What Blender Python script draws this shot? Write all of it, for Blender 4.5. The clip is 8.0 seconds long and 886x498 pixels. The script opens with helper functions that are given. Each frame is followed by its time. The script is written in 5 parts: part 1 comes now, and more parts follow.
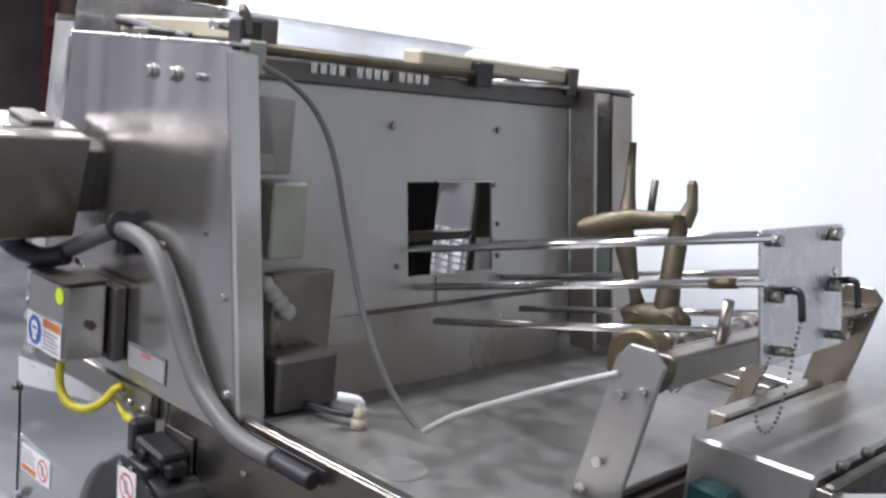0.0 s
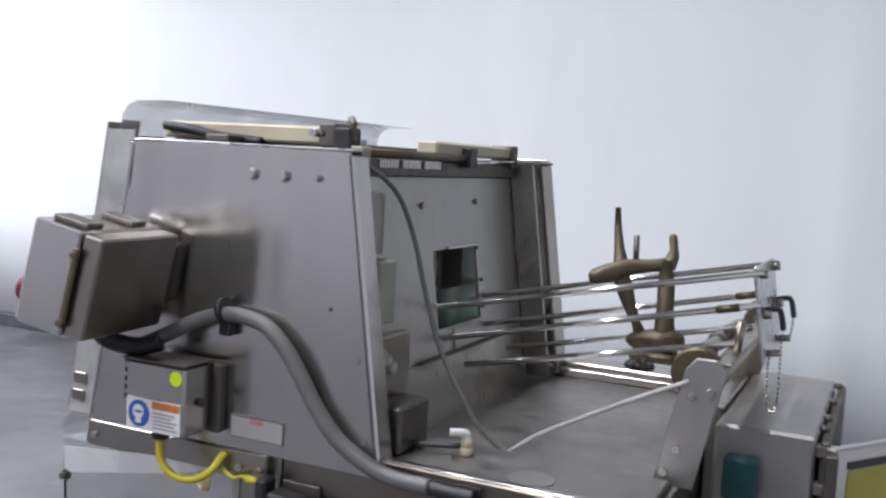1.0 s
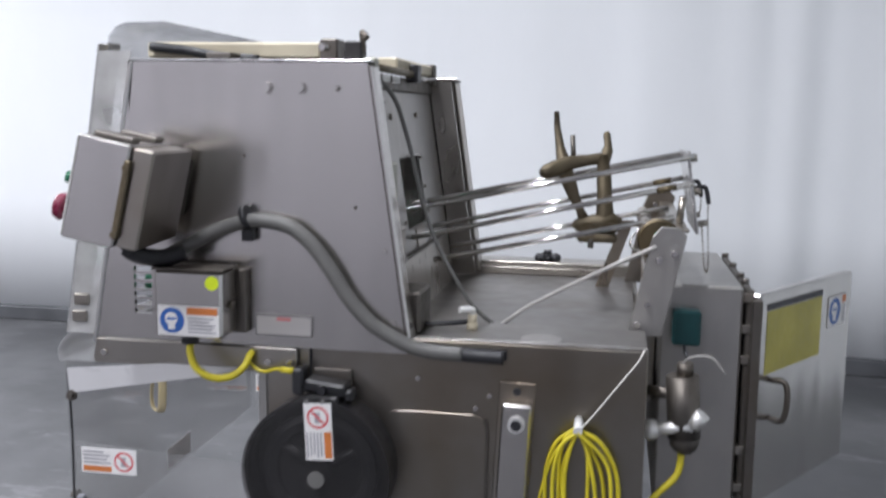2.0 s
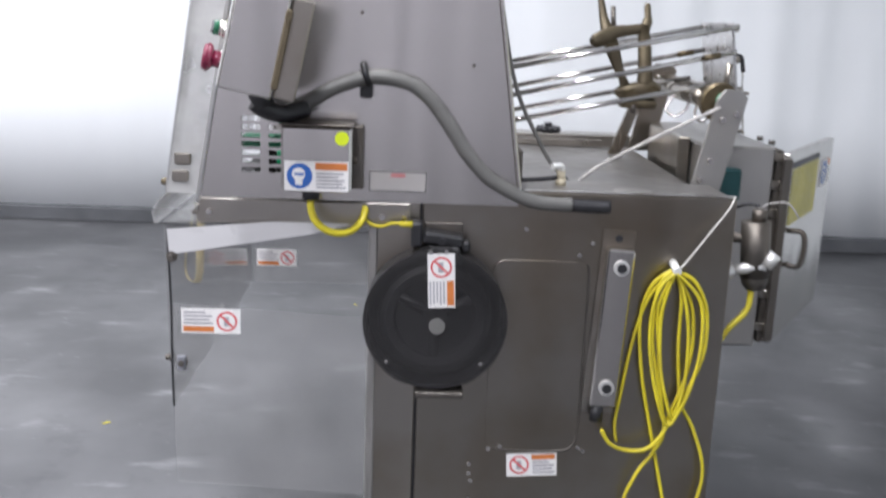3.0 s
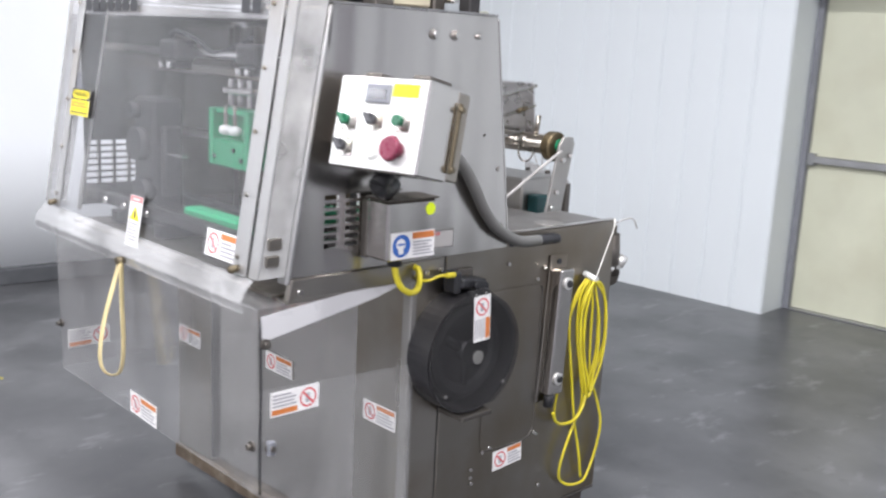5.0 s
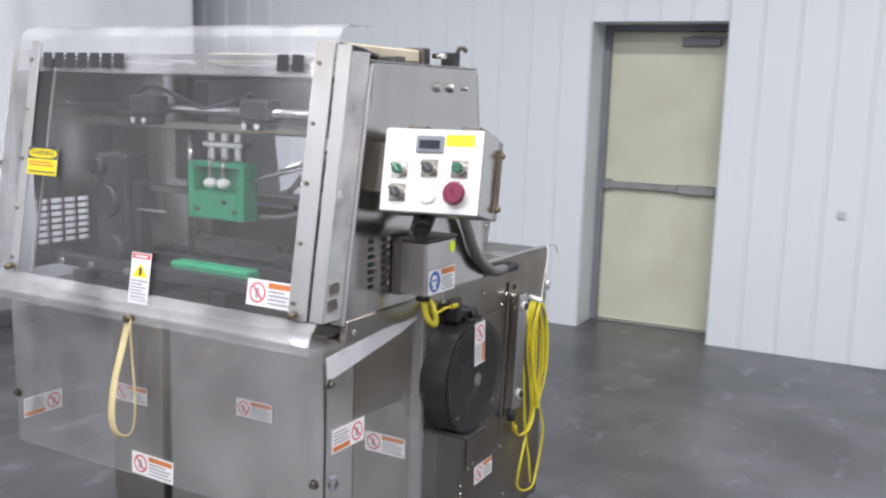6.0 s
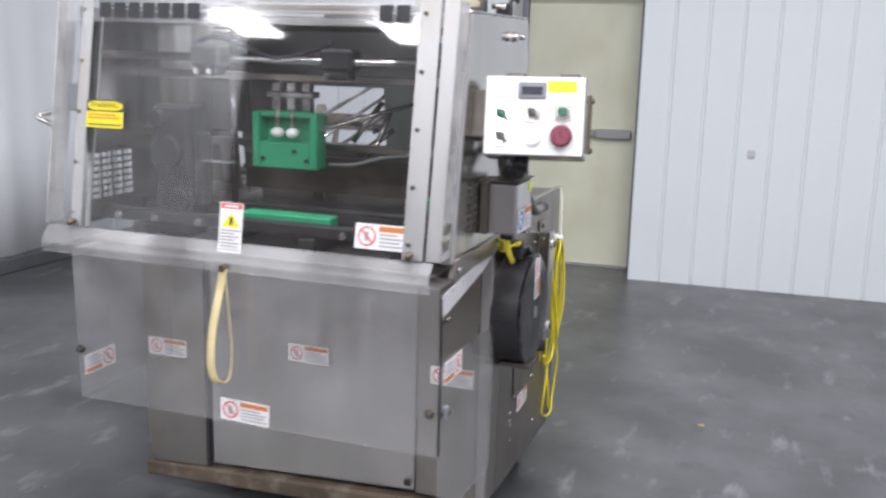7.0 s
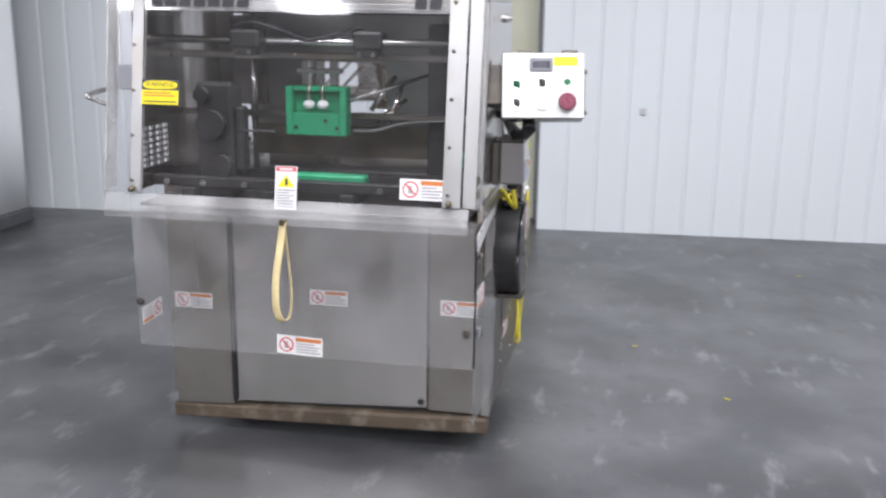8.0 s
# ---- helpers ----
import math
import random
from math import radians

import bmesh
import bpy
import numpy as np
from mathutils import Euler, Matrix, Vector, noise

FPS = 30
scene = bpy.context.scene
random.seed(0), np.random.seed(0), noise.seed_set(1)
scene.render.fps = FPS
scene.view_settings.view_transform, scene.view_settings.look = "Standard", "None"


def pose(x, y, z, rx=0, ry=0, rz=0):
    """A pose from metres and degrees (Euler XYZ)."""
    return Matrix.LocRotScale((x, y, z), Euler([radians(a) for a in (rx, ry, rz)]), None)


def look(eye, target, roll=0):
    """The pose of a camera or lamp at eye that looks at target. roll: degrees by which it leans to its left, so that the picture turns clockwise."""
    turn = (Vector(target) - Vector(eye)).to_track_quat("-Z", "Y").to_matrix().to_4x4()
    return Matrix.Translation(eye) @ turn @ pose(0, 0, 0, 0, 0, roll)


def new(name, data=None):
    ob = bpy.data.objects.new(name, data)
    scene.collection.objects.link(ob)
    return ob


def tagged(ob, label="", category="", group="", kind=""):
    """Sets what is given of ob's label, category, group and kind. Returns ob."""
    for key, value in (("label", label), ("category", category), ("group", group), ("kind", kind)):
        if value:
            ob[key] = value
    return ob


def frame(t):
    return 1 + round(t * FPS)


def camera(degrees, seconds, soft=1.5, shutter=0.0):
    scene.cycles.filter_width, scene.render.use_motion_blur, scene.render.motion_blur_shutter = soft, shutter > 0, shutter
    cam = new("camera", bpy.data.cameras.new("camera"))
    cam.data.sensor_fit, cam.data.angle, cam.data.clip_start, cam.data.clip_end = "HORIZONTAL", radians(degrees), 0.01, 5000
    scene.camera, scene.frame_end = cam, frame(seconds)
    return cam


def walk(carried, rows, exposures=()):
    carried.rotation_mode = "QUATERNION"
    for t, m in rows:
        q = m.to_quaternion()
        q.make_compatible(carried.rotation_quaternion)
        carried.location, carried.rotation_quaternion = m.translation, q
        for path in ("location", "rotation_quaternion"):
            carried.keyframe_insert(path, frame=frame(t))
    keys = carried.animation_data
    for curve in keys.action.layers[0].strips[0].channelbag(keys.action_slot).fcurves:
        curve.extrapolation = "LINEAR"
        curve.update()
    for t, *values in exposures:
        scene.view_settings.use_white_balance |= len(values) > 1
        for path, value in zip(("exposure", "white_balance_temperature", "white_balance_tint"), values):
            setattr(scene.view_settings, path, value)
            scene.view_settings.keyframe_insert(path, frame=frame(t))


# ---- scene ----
cam = camera(49.1, 8.0, soft=2.3, shutter=0.5)
PATH = [
    (0, (1.435, -0.913, 1.644), (0.093, 0.534, 1.319), 5.9),
    (0.5, (1.242, -1.243, 1.663), (0.153, 0.416, 1.413), 3.5),
    (1, (1.054, -1.64, 1.672), (0.213, 0.165, 1.489), 3.2),
    (2.3, (0.398, -2.155, 1.54), (0.188, -0.193, 1.214), 1.0),
    (2.5, (0.234, -2.218, 1.527), (0.102, -0.255, 1.165), 1.5),
    (3, (-0.07, -2.236, 1.468), (-0.005, -0.292, 1.004), 2.2),
    (3.5, (-0.485, -2.199, 1.463), (-0.013, -0.341, 0.891), 4.6),
    (4, (-0.922, -2.156, 1.536), (-0.089, -0.43, 0.963), 6.8),
    (4.5, (-1.362, -1.955, 1.552), (-0.208, -0.39, 1.086), 5.6),
    (5, (-1.82, -1.845, 1.59), (-0.469, -0.427, 1.184), 2.9),
    (6.3, (-2.625, -1.212, 1.603), (-0.845, -0.364, 1.271), 1.9),
    (6.5, (-2.716, -1.11, 1.593), (-0.91, -0.33, 1.231), 1.9),
    (7, (-2.904, -0.826, 1.583), (-1.061, -0.163, 1.179), 1.5),
    (7.5, (-3.242, -0.631, 1.607), (-1.371, -0.078, 1.167), 0.4),
    (8, (-3.551, -0.463, 1.633), (-1.642, -0.098, 1.163), 0.8),
]

EXPOSURES = [(0.0, 0.22, 6320, 10), (1.0, -0.28, 6300, 10), (2.5, 0.0, 6400, 10), (3.0, 0.26, 6450, 10), (3.5, 0.72, 6550, 10), (4.0, 0.84, 6550, 10), (5.0, 0.42, 6550, 10), (6.5, -0.02, 6500, 11), (8.0, 0.12, 6500, 11)]
walk(cam, [(t, look(eye, target, roll)) for t, eye, target, roll in PATH], EXPOSURES)

# ---- light ----
world = bpy.data.worlds.new("world")
scene.world = world
world.use_nodes = True
world.node_tree.nodes["Background"].inputs[0].default_value = (0.8, 0.87, 1.0, 1)
world.node_tree.nodes["Background"].inputs[1].default_value = 0.15
CEILING = 4.9
LAMP_WATTS = 102.0
LAMP_SPOTS = [(x, y) for x in (-10.1, -6.9, -3.7, -0.6) for y in (-4.4, -1.9, 0.6)]


# ---- small tools ----
def tri_fan(bm, pts, mat=0):
    f = bm.faces.new([bm.verts.new(p) for p in pts])
    f.material_index = mat
    return f


def box(bm, xs, ys, zs, bevel=0.0, m=None, mat=0):
    """A block between the given limits, its edges rounded a little."""
    size = Vector((xs[1] - xs[0], ys[1] - ys[0], zs[1] - zs[0]))
    mid = Vector((xs[0] + xs[1], ys[0] + ys[1], zs[0] + zs[1])) / 2
    made = bmesh.ops.create_cube(bm, size=1.0, matrix=(m or Matrix()) @ Matrix.Translation(mid) @ Matrix.Diagonal((*size, 1)))
    faces = {f for v in made["verts"] for f in v.link_faces}
    for f in faces:
        f.material_index = mat
    if bevel > 0:
        edges = {e for v in made["verts"] for e in v.link_edges}
        bmesh.ops.bevel(bm, geom=list(edges), offset=bevel, segments=1, affect="EDGES", material=mat)


def prism(bm, poly, axis, a, b, mat=0, bevel=0.0):
    """A flat outline in the two other axes, thickened from a to b along axis."""
    def at(p, h):
        q = list(p)
        q.insert("xyz".index(axis), h)
        return q
    lo, hi = [bm.verts.new(at(p, a)) for p in poly], [bm.verts.new(at(p, b)) for p in poly]
    faces = [bm.faces.new(lo), bm.faces.new(hi[::-1])]
    n = len(poly)
    for i in range(n):
        faces.append(bm.faces.new((lo[i], hi[i], hi[(i + 1) % n], lo[(i + 1) % n])))
    for f in faces:
        f.material_index = mat
    bmesh.ops.recalc_face_normals(bm, faces=faces)
    if bevel > 0:
        bmesh.ops.bevel(bm, geom=list({e for f in faces for e in f.edges}), offset=bevel, segments=1, affect="EDGES", material=mat)


def rod(bm, p, q, r, seg=14, r2=None, mat=0):
    """A round bar from p to q."""
    p, q = Vector(p), Vector(q)
    turn = (q - p).to_track_quat("Z", "Y").to_matrix().to_4x4()
    made = bmesh.ops.create_cone(bm, cap_ends=True, segments=seg, radius1=r, radius2=r if r2 is None else r2, depth=(q - p).length,
                                 matrix=Matrix.Translation((p + q) / 2) @ turn)
    for f in {f for v in made["verts"] for f in v.link_faces}:
        f.material_index = mat
        f.smooth = len(f.verts) == 4


def ball(bm, p, r, flat=1.0):
    made = bmesh.ops.create_icosphere(bm, subdivisions=2, radius=r, matrix=Matrix.Translation(p) @ Matrix.Diagonal((1, 1, flat, 1)))
    for f in {f for v in made["verts"] for f in v.link_faces}:
        f.smooth = True


def smooth_line(pts, steps=6):
    """A curve through the points."""
    pts = [Vector(p) for p in pts]
    out = []
    for i in range(len(pts) - 1):
        a, b, c, d = pts[max(i - 1, 0)], pts[i], pts[i + 1], pts[min(i + 2, len(pts) - 1)]
        for k in range(steps):
            t = k / steps
            out.append(0.5 * (2 * b + (c - a) * t + (2 * a - 5 * b + 4 * c - d) * t * t + (3 * b - a - 3 * c + d) * t ** 3))
    return out + [pts[-1]]


def cable(bm, pts, r, steps=6, seg=8, flat=1.0, mat=0, wide=None):
    """A cable or strap along a smooth line."""
    line = smooth_line(pts, steps)
    rings, side = [], None
    for i, p in enumerate(line):
        way = (line[min(i + 1, len(line) - 1)] - line[max(i - 1, 0)]).normalized()
        if side is None:
            side = Vector(wide) if wide else way.orthogonal().normalized()
        side = (side - way * side.dot(way)).normalized()
        up = way.cross(side)
        rings.append([bm.verts.new(p + r * (math.cos(a) * side + flat * math.sin(a) * up)) for a in (2 * math.pi * k / seg for k in range(seg))])
    for a, b in zip(rings, rings[1:]):
        for k in range(seg):
            f = bm.faces.new((a[k], a[(k + 1) % seg], b[(k + 1) % seg], b[k]))
            f.smooth, f.material_index = True, mat
    for f in (bm.faces.new(rings[0][::-1]), bm.faces.new(rings[-1])):
        f.material_index = mat


def lathe(bm, profile, centre, seg=40, mat=0):
    """Turns (radius, y) pairs round an axis along y."""
    rings = []
    for r, y in profile:
        rings.append([bm.verts.new((centre[0] + r * math.cos(a), y, centre[1] + r * math.sin(a))) for a in (2 * math.pi * k / seg for k in range(seg))])
    for a, b in zip(rings, rings[1:]):
        for k in range(seg):
            f = bm.faces.new((a[k], a[(k + 1) % seg], b[(k + 1) % seg], b[k]))
            f.material_index = mat
    bm.faces.new(rings[-1])
    bm.faces.new(rings[0][::-1])
    bmesh.ops.recalc_face_normals(bm, faces=bm.faces[:])


def link(name, bm, mats, m=None):
    mesh = bpy.data.meshes.new(name)
    bm.to_mesh(mesh)
    bm.free()
    for mat in mats if isinstance(mats, (list, tuple)) else [mats]:
        mesh.materials.append(mat)
    ob = new(name, mesh)
    if m is not None:
        ob.matrix_basis = m
    return ob


def part(name, bm, mats, parent, label="", m=None):
    """One mesh under a thing or under a part."""
    ob = link(name, bm, mats, m)
    ob.parent = parent
    if parent.type == "EMPTY":
        ob.matrix_parent_inverse = parent.matrix_basis.inverted()
    return tagged(ob, label)


def boxpart(name, xs, ys, zs, mat, parent, label="", bevel=0.002, m=None):
    bm = bmesh.new()
    box(bm, xs, ys, zs, bevel, m)
    return part(name, bm, mat, parent, label)


def rodpart(name, p, q, r, mat, parent, label="", seg=14):
    bm = bmesh.new()
    rod(bm, p, q, r, seg)
    return part(name, bm, mat, parent, label)


def cablepart(name, pts, r, mat, parent, label="", **more):
    bm = bmesh.new()
    cable(bm, pts, r, **more)
    return part(name, bm, mat, parent, label)


def thing(name, at, label, category, group="", kind=""):
    ob = new(name)
    ob.empty_display_size = 0.1
    ob.matrix_basis = Matrix.Translation(at)
    return tagged(ob, label, category, group, kind)


# ---- materials ----
def material(name, colour, rough=0.5, metal=0.0, vary=0.15, scale=6.0, stretch=(1, 1, 1), bump=0.0, bump_scale=60.0, stain=None, stain_amount=0.0,
             stain_scale=3.0, rough_vary=0.1, spec=0.5, coat=0.0, wave=0.0, soft=0.0):
    """A surface with mottling at two scales, stains and fine relief."""
    mat = bpy.data.materials.new(name)
    mat.use_nodes = True
    nt = mat.node_tree
    bsdf = nt.nodes["Principled BSDF"]
    bsdf.inputs["Metallic"].default_value = metal
    bsdf.inputs["Specular IOR Level"].default_value = spec
    bsdf.inputs["Coat Weight"].default_value = coat
    coord = nt.nodes.new("ShaderNodeTexCoord")
    mapping = nt.nodes.new("ShaderNodeMapping")
    mapping.inputs["Scale"].default_value = stretch
    nt.links.new(coord.outputs["Object"], mapping.inputs["Vector"])

    def grain(size, detail, where=mapping):
        n = nt.nodes.new("ShaderNodeTexNoise")
        n.inputs["Scale"].default_value, n.inputs["Detail"].default_value = size, detail
        nt.links.new(where.outputs[0] if where is mapping else where.outputs["Object"], n.inputs["Vector"])
        return n.outputs["Fac"]

    def ramp(value, lo, hi, a, b):
        r = nt.nodes.new("ShaderNodeMapRange")
        for k, v in zip((1, 2, 3, 4), (lo, hi, a, b)):
            r.inputs[k].default_value = v
        nt.links.new(value, r.inputs[0])
        return r.outputs[0]

    def mix(kind, fac, a, b):
        m = nt.nodes.new("ShaderNodeMix")
        m.data_type, m.blend_type = "RGBA", kind
        for socket, v in ((m.inputs[0], fac), (m.inputs[6], a), (m.inputs[7], b)):
            if isinstance(v, bpy.types.NodeSocket):
                nt.links.new(v, socket)
            else:
                socket.default_value = v if isinstance(v, float) else (*v, 1)
        return m.outputs[2]

    fine, broad = grain(scale * 6, 6.0), grain(scale, 4.0)
    dark = tuple(c * (1 - 1.6 * vary) for c in colour)
    light = tuple(min(1, c * (1 + vary)) for c in colour)
    base = mix("MIX", ramp(broad, 0.3, 0.7, 0.0, 1.0), dark, light)
    base = mix("MIX", ramp(fine, 0.35, 0.65, 0.0, 0.35 if vary > 0 else 0.0), base, colour)
    if stain is not None:
        base = mix("MIX", ramp(grain(stain_scale, 7.0 if soft else 8.0, coord), 0.5 - soft, 0.68 + soft * 0.5, 0.0, stain_amount), base, stain)
    nt.links.new(base, bsdf.inputs["Base Color"])
    nt.links.new(ramp(fine, 0.3, 0.7, rough - rough_vary, rough + rough_vary), bsdf.inputs["Roughness"])
    if bump > 0 or wave > 0:
        b = nt.nodes.new("ShaderNodeBump")
        b.inputs["Strength"].default_value, b.inputs["Distance"].default_value = bump, 0.002
        nt.links.new(grain(bump_scale, 4.0), b.inputs["Height"])
        if wave > 0:
            # rolled sheet is never quite flat: long upright swells
            m2, n2, w = nt.nodes.new("ShaderNodeMapping"), nt.nodes.new("ShaderNodeTexNoise"), nt.nodes.new("ShaderNodeBump")
            m2.inputs["Scale"].default_value = (7.0, 7.0, 0.7)
            n2.inputs["Scale"].default_value, n2.inputs["Detail"].default_value = 1.0, 1.0
            w.inputs["Strength"].default_value, w.inputs["Distance"].default_value = 1.0, wave
            nt.links.new(coord.outputs["Object"], m2.inputs["Vector"])
            nt.links.new(m2.outputs[0], n2.inputs["Vector"])
            nt.links.new(n2.outputs["Fac"], w.inputs["Height"])
            nt.links.new(b.outputs[0], w.inputs["Normal"])
            nt.links.new(w.outputs[0], bsdf.inputs["Normal"])
        else:
            nt.links.new(b.outputs[0], bsdf.inputs["Normal"])
    return mat


def clear(name, tint, haze, gloss_rough=0.08, haze_colour=(0.75, 0.74, 0.74)):
    """Clear plastic sheet: see-through, with a glossy face and scuffs."""
    mat = bpy.data.materials.new(name)
    mat.use_nodes = True
    nt = mat.node_tree
    nt.nodes.remove(nt.nodes["Principled BSDF"])
    out = nt.nodes["Material Output"]
    see = nt.nodes.new("ShaderNodeBsdfTransparent")
    see.inputs[0].default_value = (*tint, 1)
    shine = nt.nodes.new("ShaderNodeBsdfGlossy")
    shine.inputs["Roughness"].default_value = gloss_rough
    dull = nt.nodes.new("ShaderNodeBsdfDiffuse")
    dull.inputs[0].default_value = (*haze_colour, 1)
    coord, n, r = nt.nodes.new("ShaderNodeTexCoord"), nt.nodes.new("ShaderNodeTexNoise"), nt.nodes.new("ShaderNodeMapRange")
    n.inputs["Scale"].default_value, n.inputs["Detail"].default_value = 5.0, 6.0
    nt.links.new(coord.outputs["Object"], n.inputs["Vector"])
    nt.links.new(n.outputs["Fac"], r.inputs[0])
    for k, v in zip((1, 2, 3, 4), (0.3, 0.75, haze * 0.4, haze * 1.7)):
        r.inputs[k].default_value = v
    a, b, f = nt.nodes.new("ShaderNodeMixShader"), nt.nodes.new("ShaderNodeMixShader"), nt.nodes.new("ShaderNodeLayerWeight")
    p, q = nt.nodes.new("ShaderNodeMath"), nt.nodes.new("ShaderNodeMapRange")
    p.operation, p.inputs[1].default_value = "POWER", 4.0
    nt.links.new(f.outputs["Facing"], p.inputs[0])
    nt.links.new(p.outputs[0], q.inputs[0])
    q.inputs[3].default_value, q.inputs[4].default_value = 0.035, 0.75
    nt.links.new(r.outputs[0], a.inputs[0])
    nt.links.new(see.outputs[0], a.inputs[1])
    nt.links.new(dull.outputs[0], a.inputs[2])
    nt.links.new(q.outputs[0], b.inputs[0])
    nt.links.new(a.outputs[0], b.inputs[1])
    nt.links.new(shine.outputs[0], b.inputs[2])
    nt.links.new(b.outputs[0], out.inputs[0])
    return mat


def glow(name, colour, strength):
    mat = bpy.data.materials.new(name)
    mat.use_nodes = True
    b = mat.node_tree.nodes["Principled BSDF"]
    b.inputs["Base Color"].default_value = (0.9, 0.9, 0.9, 1)
    b.inputs["Emission Color"].default_value = (*colour, 1)
    b.inputs["Emission Strength"].default_value = strength
    return mat


# upright light and dark streaks in the colour imitate banded reflections
STEEL = material("brushed_steel", (0.62, 0.595, 0.57), 0.23, 1.0, 0.05, 2.0, (6, 6, 0.35), 0.0, 30, (0.50, 0.475, 0.45), 0.3, 1.6, 0.0, wave=0.012)
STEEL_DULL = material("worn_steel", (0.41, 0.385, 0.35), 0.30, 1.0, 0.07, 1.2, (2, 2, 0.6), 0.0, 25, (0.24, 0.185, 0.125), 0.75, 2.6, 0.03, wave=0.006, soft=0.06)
# worn steel again, darkened because the near side mirrors dim hall and floor
STEEL_SIDE = material("shaded_side_sheet", (0.315, 0.292, 0.262), 0.33, 1.0, 0.08, 1.2, (2, 2, 0.6), 0.0, 25, (0.20, 0.155, 0.105), 0.75, 2.6, 0.03, wave=0.006, soft=0.06)
STEEL_PALE = material("pale_steel_sheet", (0.47, 0.455, 0.435), 0.42, 0.95, 0.06, 3.0, (3, 3, 1), 0.01, 30, (0.42, 0.38, 0.33), 0.3, 3.0, 0.06)
STEEL_TABLE = material("scuffed_table_steel", (0.36, 0.345, 0.33), 0.46, 1.0, 0.12, 3.0, (1, 1, 1), 0.01, 30, (0.24, 0.21, 0.17), 0.5, 4.0, 0.08)
BRIGHT = material("bright_steel_edge", (0.62, 0.61, 0.61), 0.3, 1.0, 0.05, 5.0, (1, 1, 1), 0.0, 30)
SATIN = material("satin_steel_trim", (0.50, 0.495, 0.49), 0.40, 0.9, 0.05, 4.0, (2, 2, 0.5), 0.004, 30, (0.42, 0.36, 0.29), 0.35, 5.0, 0.05)
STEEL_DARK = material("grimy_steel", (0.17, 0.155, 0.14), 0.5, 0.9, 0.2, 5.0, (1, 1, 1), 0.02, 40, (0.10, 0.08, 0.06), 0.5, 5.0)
WHITE_METAL = material("satin_nickel", (0.80, 0.79, 0.77), 0.45, 0.7, 0.05, 20.0)
CHROME = material("polished_rod", (0.72, 0.70, 0.68), 0.16, 1.0, 0.05, 6.0, (1, 1, 1), 0.0, 60, (0.45, 0.38, 0.28), 0.3, 4.0, 0.04)
BRONZE = material("weathered_casting", (0.15, 0.122, 0.08), 0.5, 0.75, 0.2, 14.0, (1, 1, 1), 0.15, 90, (0.12, 0.10, 0.075), 0.5, 9.0)
BRASS = material("tarnished_brass", (0.15, 0.12, 0.075), 0.45, 0.9, 0.2, 20.0, (1, 1, 1), 0.05, 90, (0.14, 0.10, 0.05), 0.5, 14.0)
BLACK = material("black_plastic", (0.022, 0.022, 0.025), 0.42, 0.0, 0.2, 8.0, bump=0.05)
GUARD = material("dark_grey_guard", (0.017, 0.016, 0.018), 0.42, 0.0, 0.25, 6.0, bump=0.06, stain=(0.05, 0.047, 0.044), stain_amount=0.35, stain_scale=7.0)
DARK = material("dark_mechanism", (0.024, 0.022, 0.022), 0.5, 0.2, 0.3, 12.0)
BEIGE = material("aged_beige_bar", (0.56, 0.50, 0.37), 0.5, 0.0, 0.12, 8.0, (1, 1, 1), 0.05, 60, (0.30, 0.24, 0.16), 0.4, 6.0)
WHITE = material("white_plastic", (0.78, 0.78, 0.76), 0.4, 0.0, 0.04, 8.0)
# white colour stands in for the glare of bare aluminium
FACE = material("alu_face_painted_bright", (0.80, 0.79, 0.77), 0.35, 0.0, 0.03, 6.0)
PAPER = material("label_white", (0.80, 0.78, 0.77), 0.35, 0.0, 0.04, 20.0)
RED = material("label_red", (0.62, 0.10, 0.11), 0.4, 0.0, 0.08, 20.0)
ORANGE = material("label_orange", (0.60, 0.19, 0.05), 0.4, 0.0, 0.1, 20.0)
BLUE = material("label_blue", (0.03, 0.12, 0.42), 0.4, 0.0, 0.05, 20.0)
INK = material("label_ink", (0.05, 0.05, 0.055), 0.5, 0.0, 0.1, 20.0)
INK_GREY = material("label_grey_print", (0.36, 0.35, 0.38), 0.5, 0.0, 0.1, 20.0)
YELLOW = material("label_yellow", (0.85, 0.70, 0.01), 0.4, 0.0, 0.05, 20.0)
OLIVE = material("faded_yellow_notice", (0.50, 0.44, 0.08), 0.45, 0.0, 0.1, 10.0)
LIME = material("fluorescent_sticker", (0.72, 0.86, 0.02), 0.5, 0.0, 0.05, 20.0)
CORD = material("yellow_cable_jacket", (0.66, 0.56, 0.03), 0.4, 0.0, 0.12, 18.0, bump=0.04, stain=(0.35, 0.27, 0.05), stain_amount=0.3, stain_scale=12.0)
STRAP = material("cream_webbing", (0.62, 0.51, 0.27), 0.75, 0.0, 0.15, 25.0, bump=0.2, bump_scale=300)
CONDUIT = material("grey_conduit", (0.145, 0.142, 0.135), 0.42, 0.0, 0.12, 12.0, bump=0.08, bump_scale=120)
STRING = material("white_string", (0.72, 0.70, 0.65), 0.8, 0.0, 0.1, 40.0)
GREEN = material("green_plastic", (0.015, 0.30, 0.135), 0.4, 0.0, 0.12, 9.0, stain=(0.02, 0.12, 0.07), stain_amount=0.4)
TEAL = material("teal_terminal", (0.015, 0.075, 0.08), 0.4, 0.0, 0.1, 20.0)
MUSHROOM = material("red_button", (0.16, 0.012, 0.04), 0.3, 0.0, 0.08, 20.0)
GREENCAP = material("green_button", (0.012, 0.11, 0.055), 0.3, 0.0, 0.08, 20.0)
DISPLAY = material("dark_display", (0.03, 0.03, 0.045), 0.15, 0.0, 0.1, 20.0)
